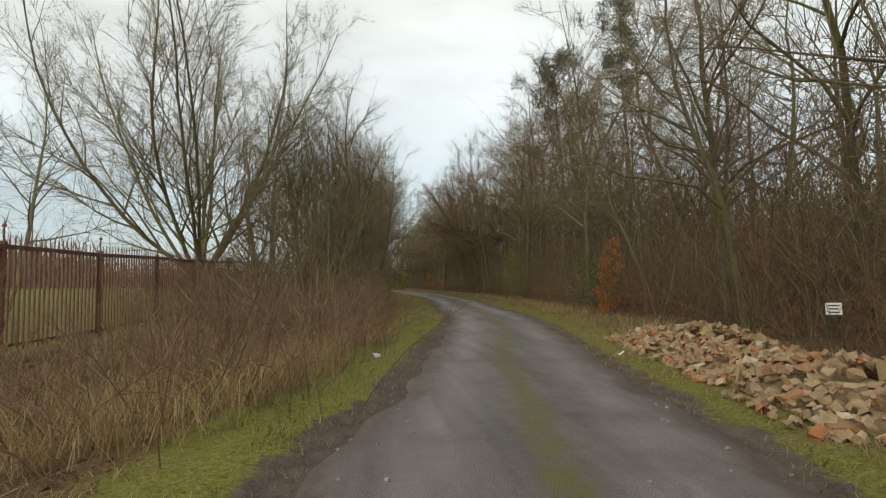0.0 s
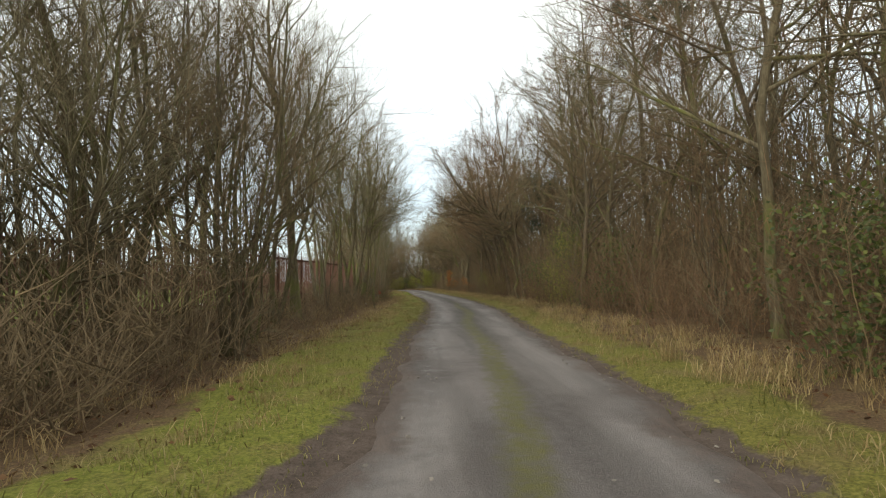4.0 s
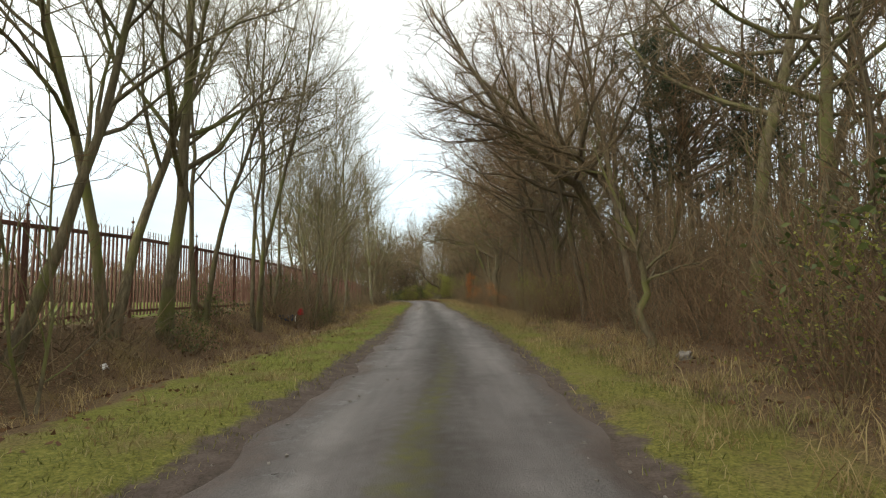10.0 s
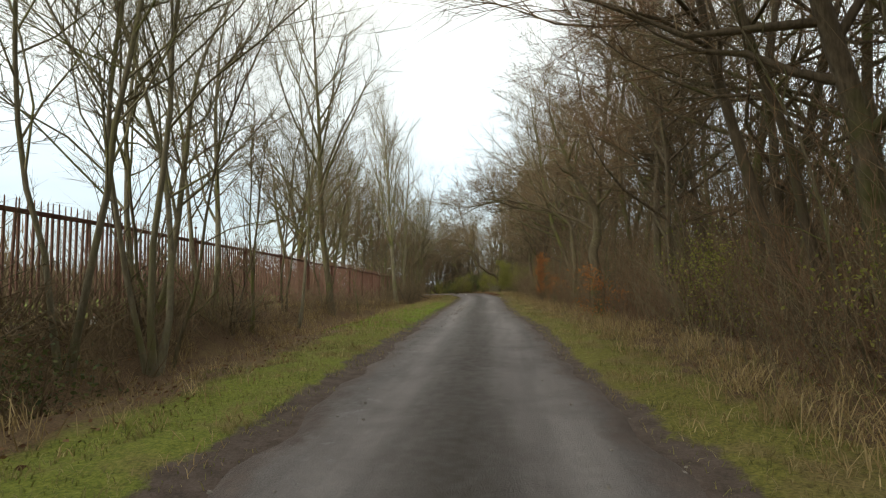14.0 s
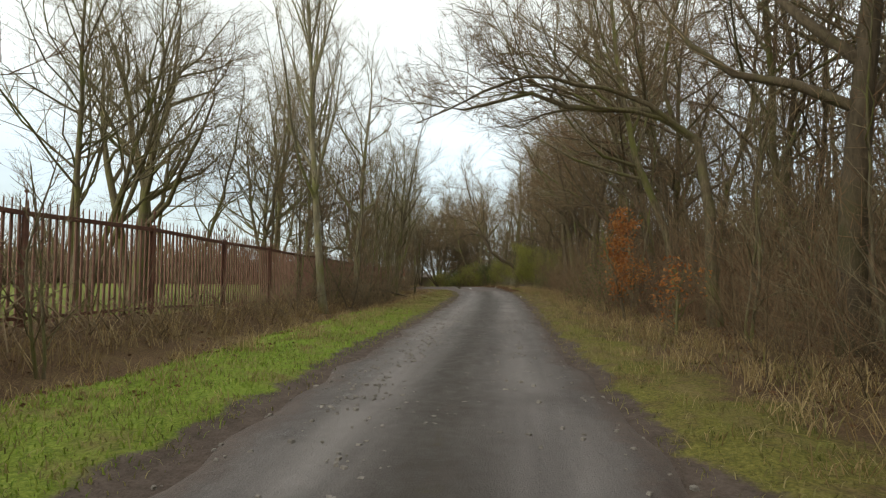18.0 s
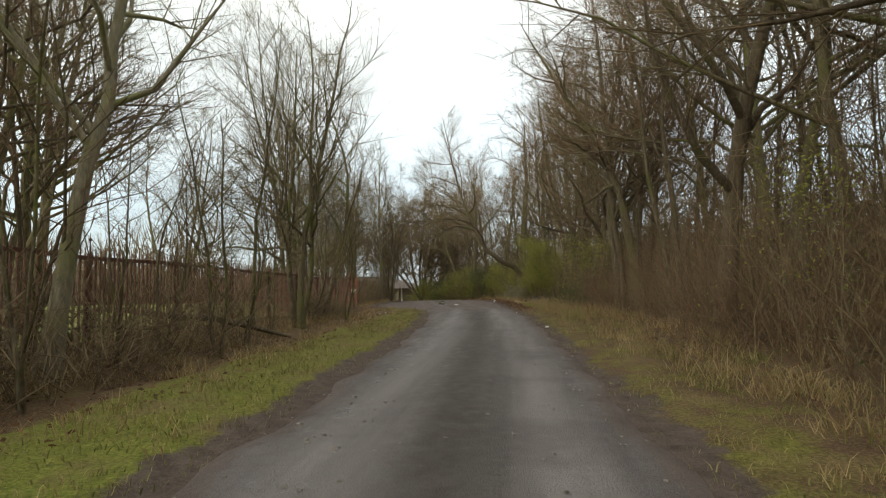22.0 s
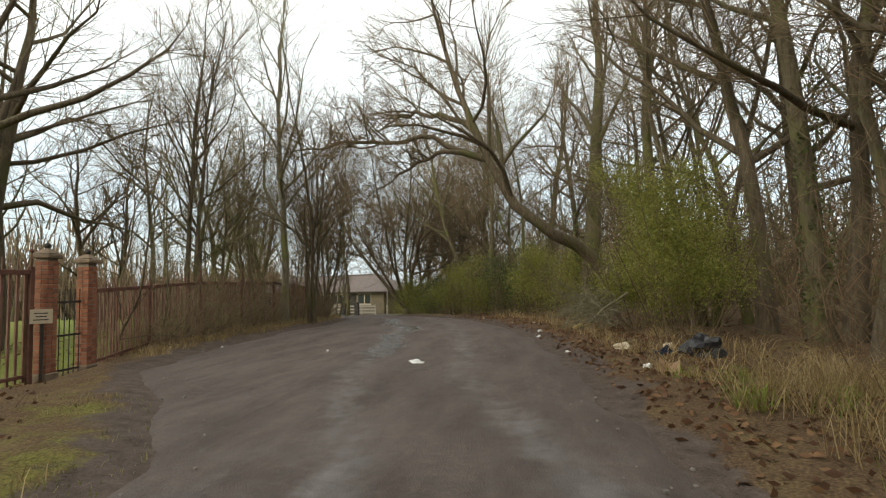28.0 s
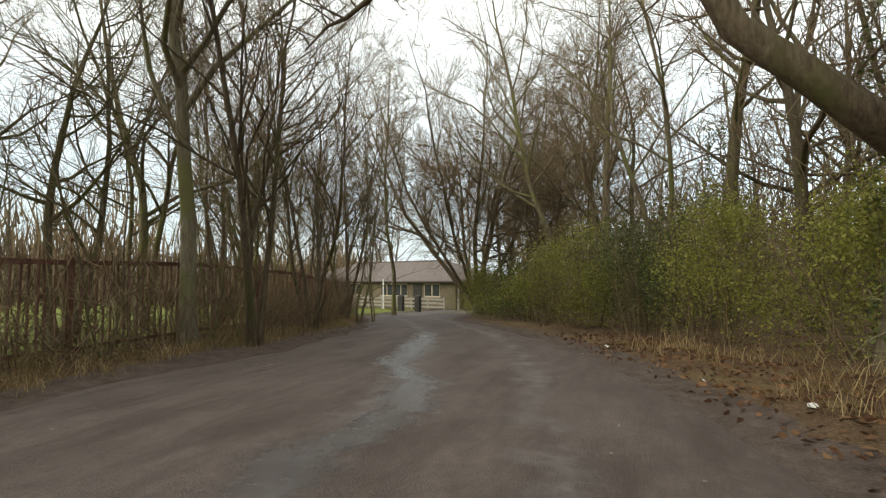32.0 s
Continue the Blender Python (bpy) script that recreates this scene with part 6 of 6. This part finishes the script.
# evergreen bushes
for i, (x, y, h, w, leaf, n, size, label) in enumerate((
    (8.3, 18.6, 2.3, 1.1, EVERGREEN, 2200, 0.08, "dark ivy-covered bush at the edge of the wood"),
    (11.6, 38.2, 4.6, 1.9, EVERGREEN, 4200, 0.1, "tall dark evergreen bush in the wood edge"),
    (12.8, 41.2, 5.2, 2, EVERGREEN, 4200, 0.1, "tall dark evergreen bush in the wood edge"),
    (10.2, 36, 3.8, 1.5, PRIVET, 3000, 0.06, "olive twiggy bush in the wood edge"),
    (10.6, 41.5, 2.2, 1.2, PRIVET, 1100, 0.06, "olive twiggy bush in the wood edge"),
    (10.2, 30.5, 3.2, 1.3, EVERGREEN, 1500, 0.08, "dark evergreen bush in the wood edge"),
    (10.6, 57, 2.0, 1.4, PRIVET, 1800, 0.06, "olive twiggy bush in the wood edge"),
    (10.1, 62.5, 2.3, 1.4, PRIVET, 2200, 0.06, "olive twiggy bush in the wood edge"),
    (8.6, 84.5, 1.9, 1.1, EVERGREEN, 1500, 0.07, "green bush at the edge of the wood"),
    (9.4, 90, 3.4, 1.3, PRIVET, 900, 0.06, "olive twiggy bush in the wood edge"),
    (7.4, 103.4, 1.0, 0.8, EVERGREEN, 900, 0.07, "low green bramble at the edge of the wood"),
    (7.7, 105.8, 1.2, 0.8, EVERGREEN, 1000, 0.07, "low green bramble at the edge of the wood"),
    (8.4, 104.5, 3.2, 1.5, PRIVET, 3300, 0.07, "yellow-green leafy bush at the wood edge"),
    (8.8, 107.5, 3.6, 1.5, EVERGREEN, 3300, 0.07, "green leafy bush at the wood edge"),
    (6.6, 113.6, 4.4, 1.25, PRIVET, 24000, 0.048, "tall yellow-green leafy bush beside the lane"),
    (6.3, 116.4, 5, 1.05, PRIVET, 24000, 0.050, "tall yellow-green leafy bush beside the lane"),
    (8, 117, 4, 1.6, PRIVET, 7650, 0.06, "green leafy bush behind the broken branches"),
    (5.2, 121, 2.9, 1.4, PRIVET, 9180, 0.06, "green arching bush beside the muddy lane"),
    (3.6, 122.8, 3, 1.3, PRIVET, 9180, 0.06, "green arching bush beside the muddy lane"),
    (2.3, 124.8, 2.9, 1.3, EVERGREEN, 9180, 0.06, "green arching bush beside the muddy lane"),
    (0.9, 126.8, 2.9, 1.4, PRIVET, 8160, 0.064, "green arching bush beside the muddy lane"),
    (-0.6, 129, 2.9, 1.4, PRIVET, 7650, 0.064, "green arching bush beside the muddy lane"),
    (-2.2, 131.6, 2.8, 1.5, EVERGREEN, 6630, 0.072, "green arching bush at the end of the lane"),
    (-4, 135, 2.6, 1.6, PRIVET, 6630, 0.072, "green arching bush at the end of the lane"),
    (-5.8, 139, 2.4, 1.7, PRIVET, 6120, 0.08, "green bush at the end of the lane"),
    (3.2, 128, 3.6, 1.8, EVERGREEN, 6630, 0.072, "tall green bush behind the lane edge"),
    (-0.55, 55.6, 1.7, 0.8, EVERGREEN, 1300, 0.07, "small dark evergreen bush beside the fence"),
    (-1, 60.5, 0.9, 0.8, EVERGREEN, 600, 0.06, "low dark evergreen bush on the bank"),
    (0.9, 56, 0.8, 0.8, EVERGREEN, 600, 0.06, "low dark evergreen bramble on the bank"),
    (-0.4, 48.6, 0.8, 0.9, EVERGREEN, 700, 0.06, "low dark evergreen bramble on the bank"),
    (0.4, 46, 0.7, 0.9, EVERGREEN, 600, 0.06, "low dark evergreen bramble on the bank"),
)):
    leafy_bush("leafy_bush", label, 800 + i, (x, y), h, w, leaf, TWIG, n, size, R.uniform(0, 360))

# ivy-clad upright trunks beside the broken one
for i, (x, y, h, rad) in enumerate(((5.4, 120.3, 14.0, 0.33), (7.4, 119.0, 13.5, 0.22), (8.6, 112.6, 14.0, 0.20), (9.6, 109.0, 14.0, 0.24), (4.2, 126.5, 12.0, 0.20), (1.2, 131.0, 11.5, 0.2))):
    ivy_tree = tree_thing("ivy_tree", "tall bare tree with an ivy-clad trunk beside the lane", 330 + i, BARK, TWIG, (x, y), 40 * i, height=h, radius=rad, first=0.4, limbs=13, spread=(20, 50), reach=0.34, up=0.12, wob=0.06, twigs=11, sprays=9)
    rng = np.random.default_rng(350 + i)
    hgt, ang = rng.uniform(0.1, 1, 1300) ** 1.2 * 5.2, rng.uniform(0, 6.283, 1300)
    keep = np.sin(hgt * 2.3 + ang * 2 + i) + 0.6 * np.sin(hgt * 5.1 - ang) > -0.35
    rr = rad * (1 - hgt / h * 0.8) + rng.uniform(0.0, 0.10, 1300)
    clad = np.stack([np.cos(ang) * rr, np.sin(ang) * rr, hgt], 1)[keep]
    o = new("ivy", leaves(rng, clad, 0.085, EVERGREEN, "ivy"))
    o.parent = ivy_tree
    o["label"] = "dark green ivy leaves"
# spreading trees at the end of the lane
for i, (x, y, h) in enumerate(((-5.2, 145.0, 12.5), (-2.0, 140.0, 12.5), (-7.0, 158.0, 13.5), (1.5, 135.0, 12.5), (-14.0, 163.0, 14.0), (-23.0, 163.0, 13.0))):
    tree_thing("bare_tree", "spreading bare tree at the end of the lane", 340 + i, BARK_DARK, TWIG, (x, y), 70 * i, height=h, radius=0.20, stems=3, splay=0.32, **dict(OAK, twigs=12, sprays=9, limbs=12))

tree_thing("bare_tree", "wide spreading bare tree at the bend of the lane", 348, BARK_DARK, TWIG, (-5.2, 137.0), 0, height=14.0, radius=0.16, stems=9, splay=0.95, bole=0.8, **dict(OAK, first=0.16, limbs=17, reach=0.44, up=0.03, twigs=13, sprays=9, fine=0.011))

# fallen dark limb on the bank
limb = thing("fallen_limb", "dark fallen limb lying on the bank", "branch", -2.2, 92.6, turn=4)
s = Sticks()
s.tube(np.array([(-2.6, 0.2, 0.75), (-1.6, 0, 0.72), (-0.6, 0.1, 0.55), (0.4, 0, 0.50), (1.3, -0.1, 0.30), (2.2, 0, 0.05)]), np.array([0.06, 0.07, 0.075, 0.07, 0.06, 0.03]), 7)
s.tube(np.array([(-0.9, 0.1, 0.6), (-1.0, 0, 0.3), (-1.1, 0, -0.1)]), np.array([0.05, 0.055, 0.07]), 6)
o = new("limb", s.mesh("limb", BARK_DARK))
o.parent = limb

# ---- end of the lane: house, bollards, lamp post ----
HX, HY, HZ = -10.2, 148.0, -1.42
house = new("house")
house.matrix_basis = pose(HX, HY, HZ, 0, 0, 180 - 15.1)
tagged(house, "long low house with pale walls and a brown hipped roof", "house")
HL, HD, HE, HR = 17.0, 7.0, 2.28, 3.92
# local x runs along the front, local y points to the lane
wall = part("wall", box_bm(HL, HD, HE, (HL / 2, -HD / 2, HE / 2), 0.0), RENDER, house)
bm = bmesh.new()
o_ = 0.45
vs = [bm.verts.new(p) for p in ((-o_, o_, HE), (HL + o_, o_, HE), (HL + o_, -HD - o_, HE), (-o_, -HD - o_, HE), (3.2, -HD / 2, HR), (HL - 3.2, -HD / 2, HR), (-o_, o_, HE - 0.16), (HL + o_, o_, HE - 0.16), (HL + o_, -HD - o_, HE - 0.16), (-o_, -HD - o_, HE - 0.16))]
for f in ((0, 1, 5, 4), (1, 2, 5), (2, 3, 4, 5), (3, 0, 4), (6, 7, 1, 0), (7, 8, 2, 1), (8, 9, 3, 2), (9, 6, 0, 3), (9, 8, 7, 6)):
    bm.faces.new([vs[i] for i in f])
bmesh.ops.recalc_face_normals(bm, faces=bm.faces)
roof = part("roof", bm, ROOF, house)
part("ridge", box_bm(HL - 6.3, 0.22, 0.10, (HL / 2, -HD / 2, HR + 0.02), 0.02), ROOF, roof)
part("gutter", box_bm(HL + 0.8, 0.09, 0.09, (HL / 2, o_ + 0.05, HE - 0.10), 0.02), DARKPAINT, house)
for x0, w in ((1.4, 1.5), (4.6, 1.35), (6.1, 1.35), (9.6, 1.5), (13.0, 1.5)):
    win = part("window", box_bm(w, 0.05, 1.05, (x0 + w / 2, 0.03, 1.55), 0.01), CREAM, house, "cream-framed window")
    for j in range(2):
        part("pane", box_bm(w / 2 - 0.10, 0.02, 0.86, (x0 + w * (0.25 + 0.5 * j), 0.06, 1.55)), GLASS, win)
    part("sill", box_bm(w + 0.1, 0.12, 0.05, (x0 + w / 2, 0.07, 1.0), 0.01), CONCRETE, win)
bm = box_bm(0.9, 0.05, 2.0, (3.6, 0.03, 1.0), 0.01)
part("door", bm, DARKPAINT, house)
ranch = thing("timber_fence", "low pale timber rail fence in front of the house", "fence", -10.6, 146.6, -1.32, 180 - 15.1)
for k in range(9):
    part("post", box_bm(0.10, 0.10, 1.0, (k * 1.5, 0, 0.5), 0.01), CONCRETE, ranch)
for h in (0.28, 0.55, 0.84):
    part("rail", box_bm(12.2, 0.03, 0.14, (6.0, 0.07, h), 0.006), CONCRETE, ranch)
post = thing("white_post", "slender white post in front of the house", "post", -16.0, 147.6, -1.38)
part("shaft", post_bm(0.055, 2.35, (0, 0, 0), 10), WHITE, post)
part("cap", post_bm(0.07, 0.05, (0, 0, 2.35), 10), WHITE, post)
for x, y in ((-11.75, 141.8), (-10.75, 142.2)):
    b = thing("bollard", "square dark bollard at the end of the lane", "bollard", x, y, group="bollards")
    part("shaft", box_bm(0.34, 0.34, 1.05, (0, 0, 0.5), 0.02), DARKPAINT, b)
    bm = bmesh.new()
    bmesh.ops.create_cone(bm, cap_ends=True, segments=4, radius1=0.24, radius2=0.06, depth=0.08, matrix=Matrix.Rotation(math.pi / 4, 4, "Z"))
    bmesh.ops.translate(bm, vec=(0, 0, 1.06), verts=bm.verts)
    part("cap", bm, DARKPAINT, b)
lamp = thing("lamp_post", "slim grey lamp post beside the house", "lamp post", -9.35, 146.2)
part("base", post_bm(0.09, 0.9, (0, 0, 0), 12), CONCRETE, lamp)
part("shaft", post_bm(0.05, 4.4, (0, 0, 0.8), 12, 0.6), CONCRETE, lamp)
part("lantern", box_bm(0.16, 0.42, 0.09, (0, 0.16, 5.2), 0.02), CONCRETE, lamp)

# ---- far side of the field ----
rng = np.random.default_rng(31)
s = Sticks()
n = 30000
yy_ = rng.uniform(-30, 210, n)
xx_ = -46 + 6 * np.sin(yy_ * 0.05) + rng.normal(0, 2.2, n)
a = np.stack([xx_, yy_, ground_z(xx_, yy_) - 0.1], 1)
hh = rng.uniform(1.3, 4.2, n) * np.where(rng.uniform(0, 1, n) < 0.45, 2.0, 1.0) * (0.8 + 0.45 * np.sin(yy_ * 0.21) * np.sin(yy_ * 0.077)) * (1 + 0.30 * smooth(55, 80, yy_))
a[:, 2] += rng.uniform(0, 1, n) * hh * 0.8
s.spikes(a, a + np.stack([rng.normal(0, 0.5, n), rng.normal(0, 0.5, n), np.minimum(hh, 2.6)], 1), 0.095)
t = Sticks()
n = 9000
xx_, yy_ = rng.uniform(-7, 30, n), rng.uniform(146, 176, n)
a = np.stack([xx_, yy_, ground_z(xx_, yy_) + rng.uniform(0, 6.5, n) * rng.uniform(0.3, 1, n)], 1)
t.spikes(a, a + np.stack([rng.normal(0, 0.7, n), rng.normal(0, 0.7, n), rng.uniform(0.5, 2.6, n)], 1), 0.05)
tagged(new("far_thicket", t.mesh("far_thicket", TWIG)), "brown thicket of the wood beyond the lane's end", "thicket", kind="stuff")
tagged(new("far_hedge", s.mesh("far_hedge", TWIG)), "brown winter hedge on the far side of the field", "hedge", kind="stuff")
for k in range(18):
    y = 80 + k * 5 + R.uniform(-2, 2)
    plant(DEEP[k % 4], -27 - R.uniform(0, 16), y, R.uniform(0.5, 0.8), R.uniform(0, 360), "wood_tree", "bare tree", "trees across the field")
for k in range(34):
    y = -25 + k * 7 + R.uniform(-2.5, 2.5)
    plant(DEEP[k % 4], -47 + R.uniform(-7, 7), y, R.uniform(0.55, 0.95), R.uniform(0, 360), "wood_tree", "bare tree", "trees across the field")
for k in range(12):
    plant(DEEP[k % 4], -60 + k * 7 + R.uniform(-2, 2), 178 + R.uniform(-6, 10), R.uniform(0.6, 0.95), R.uniform(0, 360), "wood_tree", "bare tree", "trees behind the house")
